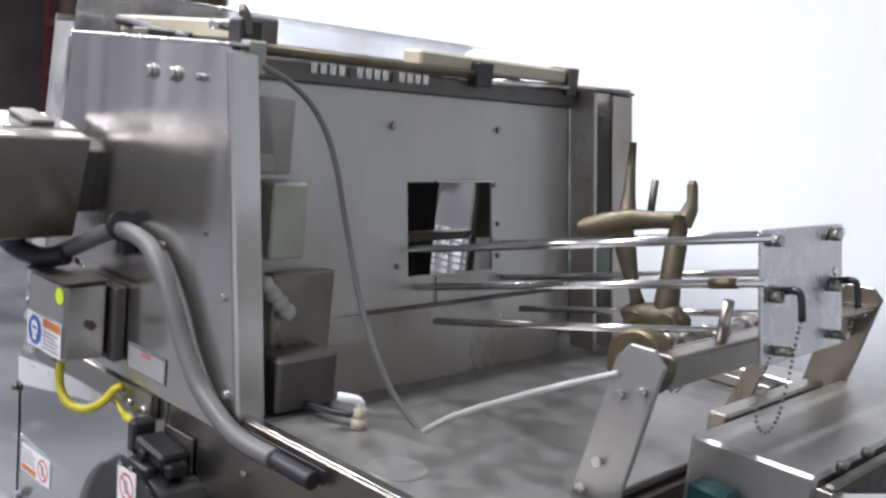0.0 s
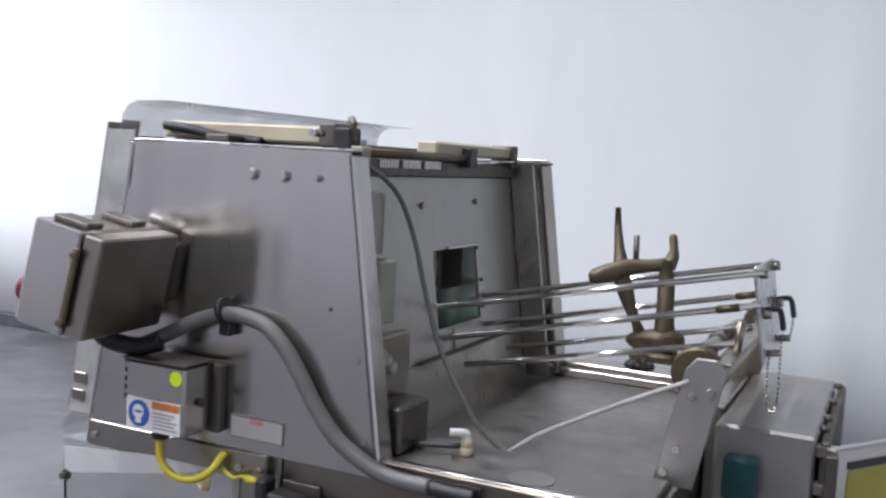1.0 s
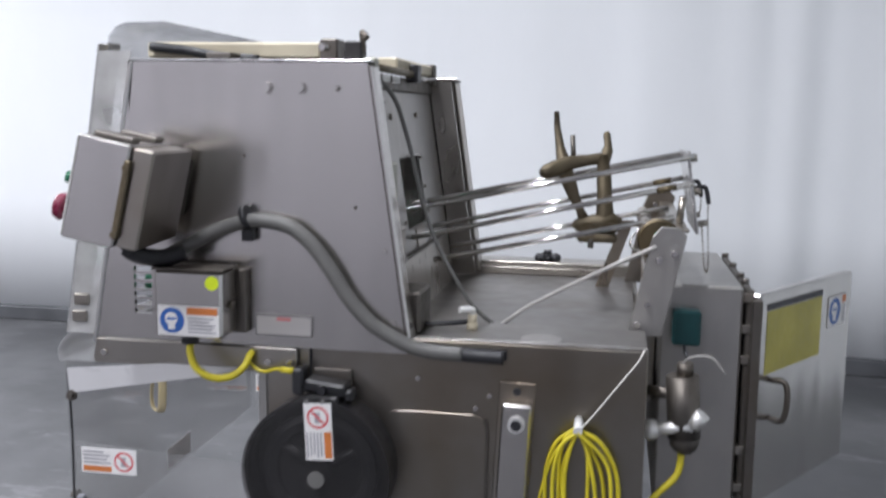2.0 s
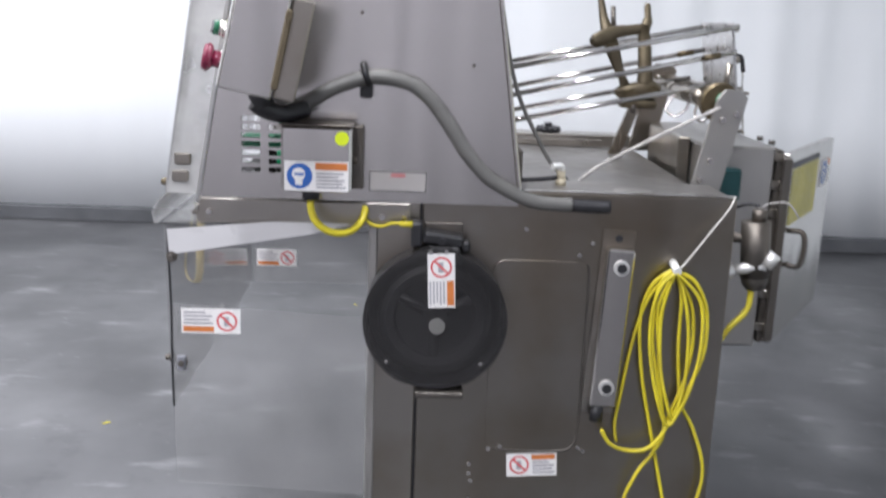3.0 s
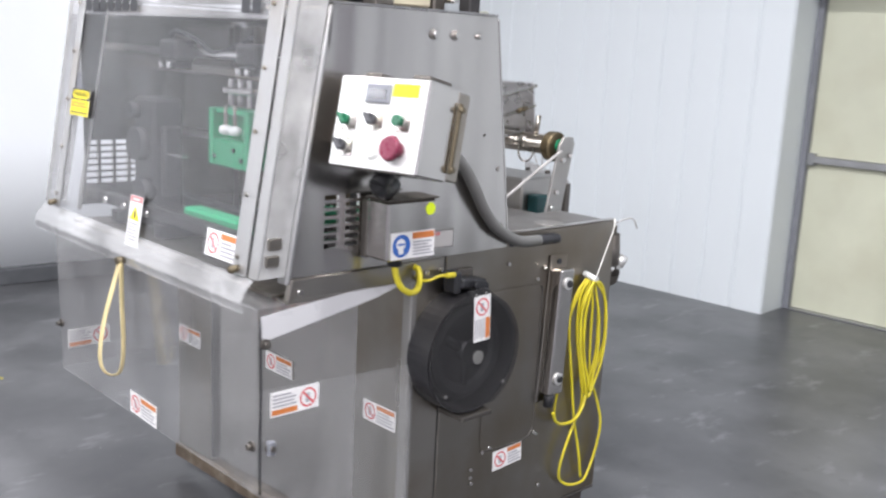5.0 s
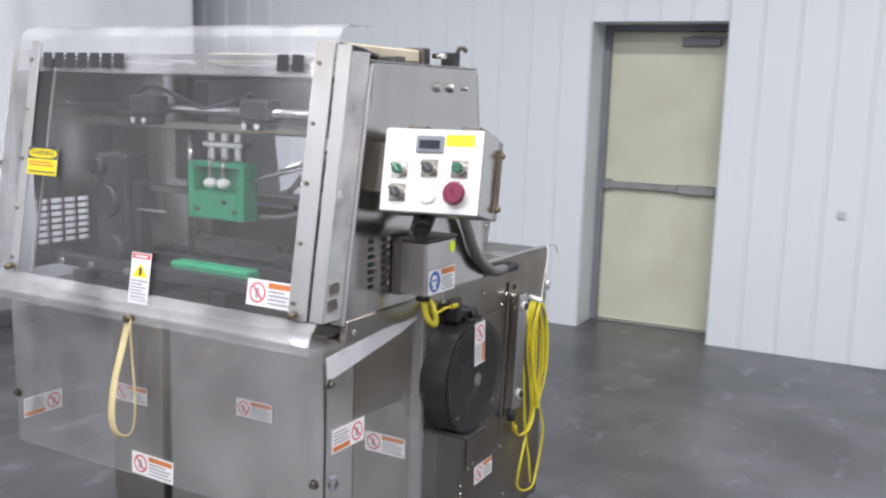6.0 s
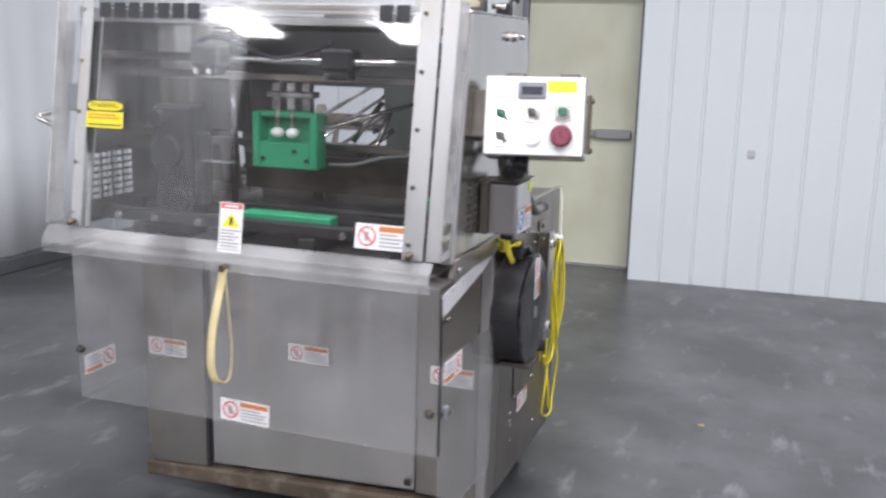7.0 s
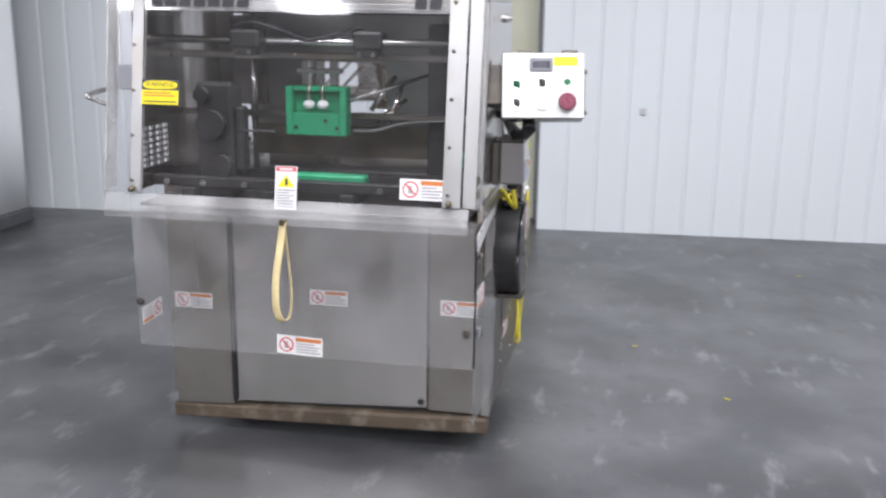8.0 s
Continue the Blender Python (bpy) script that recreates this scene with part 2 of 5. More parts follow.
RAIL = material("rusty_timber_skid", (0.085, 0.062, 0.042), 0.8, 0.0, 0.35, 9.0, (1, 0.3, 1), 0.4, 60, (0.20, 0.17, 0.13), 0.8, 11.0)


def concrete(name):
    """Sealed concrete: broad clouds, worn pale scuffs, dark spots and a patchy sheen."""
    mat = material(name, (0.063, 0.064, 0.068), 0.33, 0.0, 0.24, 0.9, (1, 1, 1), 0.0, 30, (0.19, 0.19, 0.197), 0.55, 1.5, 0.03, soft=0.09)
    nt = mat.node_tree
    bsdf = nt.nodes["Principled BSDF"]
    coord = nt.nodes.new("ShaderNodeTexCoord")
    turn = nt.nodes.new("ShaderNodeMapping")
    turn.inputs["Rotation"].default_value = (0, 0, 0.5)
    turn.inputs["Scale"].default_value = (1.0, 2.6, 1.0)
    nt.links.new(coord.outputs["Object"], turn.inputs["Vector"])
    last = bsdf.inputs["Base Color"].links[0].from_socket
    layers = ((turn, 2.6, 9.0, 0.58, 0.70, 0.55, (0.27, 0.27, 0.28)), (coord, 7.0, 10.0, 0.56, 0.68, 0.45, (0.045, 0.045, 0.049)),
              (coord, 26.0, 5.0, 0.68, 0.72, 0.5, (0.34, 0.34, 0.34)))
    for where, size, detail, lo, hi, amount, tone in layers:
        n, r, m = nt.nodes.new("ShaderNodeTexNoise"), nt.nodes.new("ShaderNodeMapRange"), nt.nodes.new("ShaderNodeMix")
        n.inputs["Scale"].default_value, n.inputs["Detail"].default_value, n.inputs["Roughness"].default_value = size, detail, 0.62
        nt.links.new(where.outputs["Object" if where is coord else "Vector"], n.inputs["Vector"])
        for k, v in zip((1, 2, 3, 4), (lo, hi, 0.0, amount)):
            r.inputs[k].default_value = v
        m.data_type = "RGBA"
        nt.links.new(n.outputs["Fac"], r.inputs[0])
        nt.links.new(r.outputs[0], m.inputs[0])
        nt.links.new(last, m.inputs[6])
        m.inputs[7].default_value = (*tone, 1)
        last = m.outputs[2]
    nt.links.new(last, bsdf.inputs["Base Color"])
    return mat


FLOOR = concrete("sealed_concrete")
PANEL = material("white_wall_panel", (0.72, 0.755, 0.775), 0.42, 0.0, 0.02, 1.5, (1, 1, 0.3), 0.02, 8, (0.60, 0.62, 0.63), 0.15, 1.0)
SHEET = material("white_hanging_sheet", (0.87, 0.885, 0.90), 0.55, 0.0, 0.03, 1.2, (1, 1, 0.25), 0.03, 12)
CURB = material("dark_kerb_paint", (0.085, 0.088, 0.095), 0.55, 0.0, 0.2, 5.0, bump=0.1)
LEAF = material("cream_door_paint", (0.60, 0.60, 0.47), 0.45, 0.0, 0.06, 2.0, (1, 1, 1), 0.02, 10, (0.45, 0.42, 0.30), 0.3, 2.4)
FRAME = material("grey_frame_paint", (0.21, 0.215, 0.24), 0.45, 0.0, 0.1, 5.0)
ALU = material("satin_aluminium", (0.45, 0.45, 0.46), 0.38, 0.9, 0.08, 8.0)
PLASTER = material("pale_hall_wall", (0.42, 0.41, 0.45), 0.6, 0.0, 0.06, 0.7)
# out-of-view wall, toned down so the guard door reflects a dim hall
HALL = material("dimmed_hall_wall", (0.26, 0.25, 0.27), 0.7, 0.0, 0.08, 0.7)
ROOF = material("pale_ceiling", (0.70, 0.70, 0.70), 0.7, 0.0, 0.05, 0.7)
# store wall, rack and box colours carry the shade of the unlit store
UNLIT = material("shaded_store_wall", (0.06, 0.05, 0.05), 0.8, 0.0, 0.2, 1.0)
RACKRED = material("shaded_red_rack_paint", (0.075, 0.012, 0.012), 0.5, 0.0, 0.15, 5.0)
RACKBEAM = material("shaded_rust_rack_paint", (0.085, 0.03, 0.018), 0.5, 0.0, 0.15, 5.0)
BOARD = material("shaded_brown_cardboard", (0.10, 0.068, 0.045), 0.8, 0.0, 0.15, 3.0)
DOORPANE = clear("clear_guard_sheet", (0.93, 0.93, 0.94), 0.015, 0.03)
LOWPANE = clear("scuffed_guard_sheet", (0.95, 0.95, 0.95), 0.065, 0.10)
# strong haze also stands for grey reflections on the cheek
HAZY = clear("hazed_door_cheek", (0.93, 0.93, 0.93), 0.50, 0.12, (0.60, 0.59, 0.58))
# pale haze colour paints in the bright reflections on the bent top
BEND = clear("bent_sheet_painted_glare", (0.92, 0.92, 0.93), 0.20, 0.08, (0.66, 0.66, 0.67))
EDGE = clear("sheet_edge_plastic", (0.90, 0.90, 0.90), 0.16)
SMOKED = clear("dirty_cover_plastic", (0.74, 0.71, 0.68), 0.12)
SMOKE = clear("smoky_guard_sheet", (0.62, 0.61, 0.61), 0.10, 0.12, (0.11, 0.108, 0.11))
PLATE = material("pale_etched_plate", (0.50, 0.475, 0.46), 0.4, 0.3, 0.04, 10.0)
FLAP = material("milky_plastic", (0.56, 0.55, 0.56), 0.35, 0.0, 0.05, 4.0)
PUTTY = material("grey_green_plastic", (0.36, 0.36, 0.29), 0.45, 0.0, 0.1, 8.0)
TUBING = material("pale_grey_tubing", (0.42, 0.40, 0.38), 0.45, 0.0, 0.1, 20.0)
TUBE = glow("lamp_diffuser", (0.98, 0.985, 1.0), 6.0)

# ---- the hall ----
bm = bmesh.new()
bmesh.ops.create_grid(bm, x_segments=24, y_segments=24, size=14.0, matrix=Matrix.Translation((-3, 0, 0)))
tagged(link("floor", bm, FLOOR), "grey sealed concrete floor with pale scuffs", "floor", kind="structure")

WALL_TURN = 2.87
wall = new("wall_east")
wall.matrix_basis = pose(3.94, 0, 0, 0, 0, WALL_TURN)
tagged(wall, "white ribbed metal panel wall with a recessed door", "wall", kind="structure")
OPEN_Y, OPEN_Z, DEPTH = (0.224, 1.135), 2.127, 0.36
bm = bmesh.new()
box(bm, (0.012, 0.40), (-9.0, OPEN_Y[0]), (0, CEILING))
box(bm, (0.012, 0.40), (OPEN_Y[1], 9.0), (0, CEILING))
box(bm, (0.012, 0.40), OPEN_Y, (OPEN_Z, CEILING))


def child(name, bm, mats, parent, label=""):
    """A part whose mesh is drawn in its parent's own axes."""
    ob = link(name, bm, mats)
    ob.parent = parent
    return tagged(ob, label)


child("core", bm, PANEL, wall)
PITCH, RIB = 0.225, 0.004
panel_meshes = {}
y = -0.667 - 37 * PITCH
while y < 8.9:
    lo = 0.0
    a, b = y + RIB, y + PITCH - RIB
    cuts = [(a, b, 0.0)]
    if b > OPEN_Y[0] and a < OPEN_Y[1]:
        cuts = []
        if a < OPEN_Y[0]:
            cuts.append((a, OPEN_Y[0], 0.0))
        if b > OPEN_Y[1]:
            cuts.append((OPEN_Y[1], b, 0.0))
        cuts.append((max(a, OPEN_Y[0]), min(b, OPEN_Y[1]), OPEN_Z))
    for p, q, z0 in cuts:
        key = (round(q - p, 4), z0)
        if key not in panel_meshes:
            bm = bmesh.new()
            w = q - p
            prism(bm, [(0.011, 0), (0.0, 0.010 if w > 0.03 else 0), (0.0, w - (0.010 if w > 0.03 else 0)), (0.011, w)], "z", z0, CEILING)
            mesh = bpy.data.meshes.new("wall_panel")
            bm.to_mesh(mesh)
            bm.free()
            mesh.materials.append(PANEL)
            panel_meshes[key] = mesh
        ob = new("wall_panel", panel_meshes[key])
        ob.parent = wall
        ob.location = (0, p, 0)
    y += PITCH
bm = bmesh.new()
box(bm, (-0.008, 0.004), (-0.575, -0.525), (0.925, 0.965), 0.002)
box(bm, (-0.012, 0.004), (-0.572, -0.528), (0.914, 0.924), 0.002)
child("wall_tag", bm, FLAP, wall, "small pale metal bracket")
bm = bmesh.new()
bmesh.ops.create_cone(bm, cap_ends=True, segments=8, radius1=0.008, radius2=0.006, depth=0.006, matrix=Matrix.Rotation(radians(-90), 4, "Y"))
screw_mesh = bpy.data.meshes.new("wall_screw")
bm.to_mesh(screw_mesh)
bm.free()
screw_mesh.materials.append(PANEL)
for k in range(-14, 4):
    ob = new("wall_screw", screw_mesh)
    ob.parent = wall
    ob.location = (-0.003, -0.615 + k * PITCH, 1.19)

door = new("door_1")
door.matrix_basis = pose(3.94, 0, 0, 0, 0, WALL_TURN)
tagged(door, "closed cream steel exit door with panic bar", "door", kind="structure")
bm = bmesh.new()
box(bm, (DEPTH - 0.02, DEPTH + 0.03), (OPEN_Y[0] + 0.045, OPEN_Y[1] - 0.045), (0.012, OPEN_Z - 0.045), 0.003)
leaf = child("door_leaf", bm, LEAF, door)
bm = bmesh.new()
box(bm, (DEPTH - 0.06, DEPTH + 0.03), (OPEN_Y[0] + 0.002, OPEN_Y[0] + 0.043), (0, OPEN_Z - 0.003), 0.003)
box(bm, (DEPTH - 0.06, DEPTH + 0.03), (OPEN_Y[1] - 0.043, OPEN_Y[1] - 0.002), (0, OPEN_Z - 0.003), 0.003)
box(bm, (DEPTH - 0.06, DEPTH + 0.03), (OPEN_Y[0] + 0.044, OPEN_Y[1] - 0.044), (OPEN_Z - 0.043, OPEN_Z - 0.003), 0.003)
child("door_frame", bm, FRAME, door, "dark grey painted steel frame")
bm = bmesh.new()
box(bm, (DEPTH - 0.075, DEPTH - 0.03), (OPEN_Y[0] + 0.07, OPEN_Y[0] + 0.33), (0.97, 1.035), 0.006)
box(bm, (DEPTH - 0.068, DEPTH - 0.035), (OPEN_Y[0] + 0.33, OPEN_Y[1] - 0.08), (0.98, 1.028), 0.006)
box(bm, (DEPTH - 0.07, DEPTH - 0.019), (OPEN_Y[1] - 0.10, OPEN_Y[1] - 0.05), (0.965, 1.045), 0.006)
box(bm, (DEPTH - 0.03, DEPTH - 0.019), (OPEN_Y[0] + 0.08, OPEN_Y[0] + 0.12), (0.98, 1.02))
bar = child("panic_bar", bm, ALU, door, "satin metal panic bar")
bm = bmesh.new()
box(bm, (DEPTH - 0.075, DEPTH - 0.019), (OPEN_Y[0] + 0.10, OPEN_Y[0] + 0.36), (1.985, 2.04), 0.006)
box(bm, (DEPTH - 0.10, DEPTH - 0.076), (OPEN_Y[0] + 0.06, OPEN_Y[0] + 0.30), (2.035, 2.05), 0.003)
child("door_closer", bm, FRAME, door, "grey hydraulic closer")
bm = bmesh.new()
box(bm, (DEPTH - 0.07, DEPTH + 0.02), (OPEN_Y[0] + 0.05, OPEN_Y[1] - 0.05), (0.001, 0.011), 0.002)
child("threshold", bm, ALU, door, "worn metal threshold")

# hanging sheet along the long side, gathered into folds towards its end
bm = bmesh.new()
COLS, X0, X1 = 330, -6.75, 3.27


def kerb_y(x):
    """The line of the kerb's face: straight, then drawn in towards the wall."""
    return 4.42 - 0.27 * max(0.0, min(1.0, (x + 1.4) / 3.6)) ** 0.8


rows = []
for zz in (0.10, 0.9, 1.8, 2.8, 3.8, CEILING - 0.02):
    row = []
    for i in range(COLS + 1):
        x = X0 + (X1 - X0) * i / COLS
        fold = max(0.0, min(1.0, (x + 0.2) / 1.5))
        n = noise.noise((x * 1.7, 3.1, zz * 0.10)) + 0.55 * noise.noise((x * 4.6, 8.0, zz * 0.22))
        d = 0.045 * fold * n + 0.010 * noise.noise((x * 1.1, 1.0, zz * 0.4))
        d += 0.05 if x < -4.82 else 0.0
        row.append(bm.verts.new((x, kerb_y(x) + 0.07 + d, zz)))
    rows.append(row)
for a, b in zip(rows, rows[1:]):
    for i in range(COLS):
        bm.faces.new((a[i], a[i + 1], b[i + 1], b[i])).smooth = True
sheet = link("curtain", bm, SHEET)
solid = sheet.modifiers.new("thick", "SOLIDIFY")
solid.thickness = 0.004
tagged(sheet, "white plastic sheet hanging in soft folds", "curtain", kind="structure")
bm = bmesh.new()
steps = [X0, -1.4, -0.7, 0.0, 0.8, 1.6, 2.2, X1 - 0.02]
prism(bm, [(x, kerb_y(x)) for x in steps] + [(x, kerb_y(x) + 0.16) for x in steps[::-1]], "z", 0.0, 0.10, bevel=0.006)
tagged(link("baseboard", bm, CURB), "dark grey kerb under the hanging sheet", "kerb", kind="structure")

bm = bmesh.new()
box(bm, (-14.0, 5.6), (-9.0, 10.0), (CEILING, CEILING + 0.1))
tagged(link("ceiling", bm, ROOF), "pale flat hall ceiling", "ceiling", kind="structure")
# south and west walls are unseen; their tones set what the machine reflects
bm = bmesh.new()
box(bm, (-14.0, 4.4), (-7.1, -6.9), (0, CEILING))
tagged(link("wall_south", bm, PLASTER), "plain pale hall wall", "wall", kind="structure")
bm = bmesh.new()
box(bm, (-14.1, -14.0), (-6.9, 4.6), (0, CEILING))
tagged(link("wall_west", bm, HALL), "plain unseen hall wall, darkened for dim reflections", "wall", kind="structure")
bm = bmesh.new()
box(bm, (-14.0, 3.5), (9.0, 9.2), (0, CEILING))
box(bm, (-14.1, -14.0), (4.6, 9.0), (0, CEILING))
tagged(link("wall_north", bm, UNLIT), "store wall behind the hanging sheet, coloured dark as unlit", "wall", kind="structure")


def pallet_rack(at):
    """A rack bay with boxed goods."""
    rack = thing("pallet_rack", at, "red pallet rack loaded with brown cardboard boxes, coloured dark as unlit", "rack")
    x, y, _ = at
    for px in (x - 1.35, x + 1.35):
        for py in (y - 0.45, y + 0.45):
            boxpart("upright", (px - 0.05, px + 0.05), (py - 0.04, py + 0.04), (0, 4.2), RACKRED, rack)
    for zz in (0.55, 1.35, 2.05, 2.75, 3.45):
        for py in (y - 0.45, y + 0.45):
            boxpart("beam", (x - 1.298, x + 1.298), (py - 0.025, py + 0.025), (zz - 0.1, zz), RACKBEAM, rack, "rust-red steel beam, coloured dark as unlit")
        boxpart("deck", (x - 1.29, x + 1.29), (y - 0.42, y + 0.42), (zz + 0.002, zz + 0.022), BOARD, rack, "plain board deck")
    return rack


pallet_rack((-8.3, 5.9, 0))
pallet_rack((-11.3, 5.9, 0))
rng = random.Random(4)
for cx in (-8.3, -11.3):
    for zz in (0.575, 1.375, 2.075, 2.775):
        px = cx - 1.2
        while px < cx + 0.85:
            w, hgt = rng.uniform(0.28, 0.55), rng.uniform(0.22, 0.48)
            bm = bmesh.new()
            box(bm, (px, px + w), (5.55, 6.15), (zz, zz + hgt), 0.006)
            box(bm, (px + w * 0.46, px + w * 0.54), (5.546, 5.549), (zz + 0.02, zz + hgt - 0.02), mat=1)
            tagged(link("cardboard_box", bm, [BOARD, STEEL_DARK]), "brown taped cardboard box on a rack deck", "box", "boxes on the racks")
            px += w + rng.uniform(0.03, 0.2)


def ceiling_light(x, y, top=CEILING, watts=LAMP_WATTS, half=(0.17, 0.64)):
    """A linear light on the ceiling, or hung below it on two wires."""
    lamp = thing("ceiling_light", (x, y, top - 0.09), "white linear ceiling light, switched on", "ceiling light", "ceiling lights")
    hx, hy = half
    bm = bmesh.new()
    box(bm, (x - hx, x + hx), (y - hy, y + hy), (top - 0.085, top - 0.002), 0.006)
    part("housing", bm, WHITE, lamp)
    bm = bmesh.new()
    box(bm, (x - hx + 0.03, x + hx - 0.03), (y - hy + 0.03, y + hy - 0.03), (top - 0.10, top - 0.087))
    part("diffuser", bm, TUBE, lamp, "glowing white diffuser")
    if top < CEILING:
        for s in (-0.2, 0.2):
            rodpart("hanger_wire", (x, y + s, top - 0.003), (x, y + s, CEILING), 0.003, STEEL_DARK, lamp, seg=6)
    data = bpy.data.lights.new("tube_light", "AREA")
    data.shape, data.size, data.size_y, data.energy, data.color = "RECTANGLE", 2 * hx - 0.08, 2 * hy - 0.08, watts, (0.965, 0.975, 1.03)
    ob = new("tube_light", data)
    ob.parent = lamp
    ob.location = (0, 0, -0.02)


for spot in LAMP_SPOTS:
    ceiling_light(*spot)
for spot in ((-6.4, 2.62), (-6.3, 4.35)):
    ceiling_light(*spot, top=3.75, watts=70.0, half=(0.40, 0.32))

# ---- the carton forming machine ----
machine = thing("carton_forming_machine", (0.1, 0.6, 0), "stainless steel carton forming machine with clear guards, on casters", "machine")


def warning_label(parent, at, u, v, w, h, kind="ban", name="warning_label", label="", lift=0.0012):
    """A printed sticker. u: along its width, v: up, both unit vectors; at: its lower left corner."""
    u, v = Vector(u).normalized(), Vector(v).normalized()
    n = u.cross(v).normalized()
    v = n.cross(u)
    m = Matrix((u, v, n)).transposed().to_4x4()
    m.translation = Vector(at)
    bm = bmesh.new()
    up = [0.0009]

    def rect(x0, y0, x1, y1, mat):
        up[0] += 0.00012
        tri_fan(bm, [(x0, y0, up[0]), (x1, y0, up[0]), (x1, y1, up[0]), (x0, y1, up[0])], mat)

    def disc(cx, cy, r, mat, seg=24):
        up[0] += 0.00012
        tri_fan(bm, [(cx + r * math.cos(2 * math.pi * k / seg), cy + r * math.sin(2 * math.pi * k / seg), up[0]) for k in range(seg)], mat)

    def ban(cx, cy, r):
        disc(cx, cy, r, 1)
        disc(cx, cy, r * 0.80, 0)
        rect(cx - r * 0.28, cy - r * 0.5, cx + r * 0.20, cy + r * 0.45, 5)
        up[0] += 0.00012
        a, b = 0.60 * r, 0.075 * r * 2
        tri_fan(bm, [(cx - a - b, cy + a, up[0]), (cx - a, cy + a + b, up[0]), (cx + a + b, cy - a, up[0]), (cx + a, cy - a - b, up[0])][::-1], 1)

    def lines(x0, y0, x1, y1, n, mat=5):
        step = (y1 - y0) / n
        for k in range(n):
            cut = (0.0, 0.12, 0.04, 0.25, 0.08, 0.3)[k % 6]
            rect(x0, y0 + step * (k + 0.25), x1 - cut * (x1 - x0), y0 + step * (k + 0.72), mat)

    box(bm, (0, w), (0, h), (0, 0.0008))
    if kind == "ban":
        ban(h * 0.52, h * 0.5, h * 0.40)
        rect(h * 1.02, h * 0.72, w * 0.97, h * 0.93, 2)
        lines(h * 1.05, h * 0.08, w * 0.96, h * 0.68, 4)
    elif kind == "ban_turned":
        ban(w - h * 0.52, h * 0.5, h * 0.40)
        rect(w * 0.03, h * 0.07, w - h * 1.02, h * 0.28, 2)
        lines(w * 0.04, h * 0.34, w - h * 1.05, h * 0.92, 4)
    elif kind == "ban_tall":
        ban(w * 0.5, h - w * 0.52, w * 0.40)
        rect(w * 0.70, h * 0.04, w * 0.96, h * 0.50, 2)
        for k in range(5):
            rect(w * (0.06 + 0.125 * k), h * (0.05 + 0.03 * (k % 3)), w * (0.115 + 0.125 * k), h * 0.49, 5)
    elif kind == "glove":
        rect(h * 0.03, h * 0.05, h * 0.97, h * 0.95, 0)
        disc(h * 0.5, h * 0.5, h * 0.43, 3)
        disc(h * 0.47, h * 0.56, h * 0.22, 0)
        rect(h * 0.36, h * 0.20, h * 0.60, h * 0.55, 0)
        rect(h * 0.33, h * 0.52, h * 0.64, h * 0.60, 3)
        rect(h * 1.02, h * 0.72, w * 0.98, h * 0.96, 2)
        lines(h * 1.05, h * 0.08, w * 0.96, h * 0.66, 5)
    elif kind == "shock":
        rect(w * 0.04, h * 0.88, w * 0.96, h * 0.985, 1)
        rect(w * 0.2, h * 0.91, w * 0.8, h * 0.95, 0)
        up[0] += 0.00012
        tri_fan(bm, [(w * 0.1, h * 0.52, up[0]), (w * 0.9, h * 0.52, up[0]), (w * 0.5, h * 0.80, up[0])], 4)
        rect(w * 0.45, h * 0.56, w * 0.58, h * 0.71, 6)
        lines(w * 0.08, h * 0.04, w * 0.94, h * 0.48, 7)
    elif kind == "caution":
        rect(0, 0, w, h, 4)
        rect(0, h * 0.58, w, h, 6)
        up[0] += 0.00012
        tri_fan(bm, [(w * (0.5 + 0.47 * math.copysign(abs(math.cos(a)) ** 0.45, math.cos(a))), h * (0.79 + 0.165 * math.copysign(abs(math.sin(a)) ** 0.9, math.sin(a))), up[0])
                     for a in (2 * math.pi * k / 28 for k in range(28))], 4)
        lines(w * 0.06, h * 0.30, w * 0.9, h * 0.52, 2, 2)
        lines(w * 0.06, h * 0.06, w * 0.96, h * 0.17, 1, 6)
    elif kind == "plate":
        rect(w * 0.005, h * 0.02, w * 0.995, h * 0.98, 6)
        rect(w * 0.022, h * 0.065, w * 0.978, h * 0.935, 0)
        rect(w * 0.38, h * 0.72, w * 0.62, h * 0.88, 1)
        rect(w * 0.40, h * 0.78, w * 0.60, h * 0.82, 0)
    ob = link(name, bm, [PAPER if kind != "plate" else PLATE, RED, ORANGE, BLUE, YELLOW, INK_GREY, INK], Matrix.Translation(n * lift) @ m)
    ob.parent = parent
    if parent.type == "EMPTY":
        ob.matrix_parent_inverse = parent.matrix_basis.inverted()
    return tagged(ob, label)


# the lower cabinet: side sheets, front posts, table
FRONT, BACK, FAR, HFAR = -0.160, 0.697, 1.255, 1.160
bm = bmesh.new()
prism(bm, [(FRONT, 0.16), (-0.052, 0.16), (-0.052, 1.046), (FRONT, 1.046)], "y", 0.0, 0.02, bevel=0.003)
front_post = part("front_corner_post", bm, STEEL_DULL, machine, "worn stainless corner sheet")
bm = bmesh.new()
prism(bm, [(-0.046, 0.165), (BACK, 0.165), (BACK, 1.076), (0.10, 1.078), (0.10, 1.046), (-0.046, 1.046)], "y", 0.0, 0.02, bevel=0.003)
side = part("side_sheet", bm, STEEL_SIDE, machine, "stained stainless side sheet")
bm = bmesh.new()
box(bm, (-0.052, -0.046), (0.006, 0.02), (0.16, 1.046))
part("seam", bm, BLACK, machine, "dark open seam")
bm = bmesh.new()
box(bm, (FRONT - 0.012, FRONT + 0.01), (-0.004, 0.03), (0.16, 0.985), 0.003)
part("corner_edge", bm, STEEL_PALE, machine)
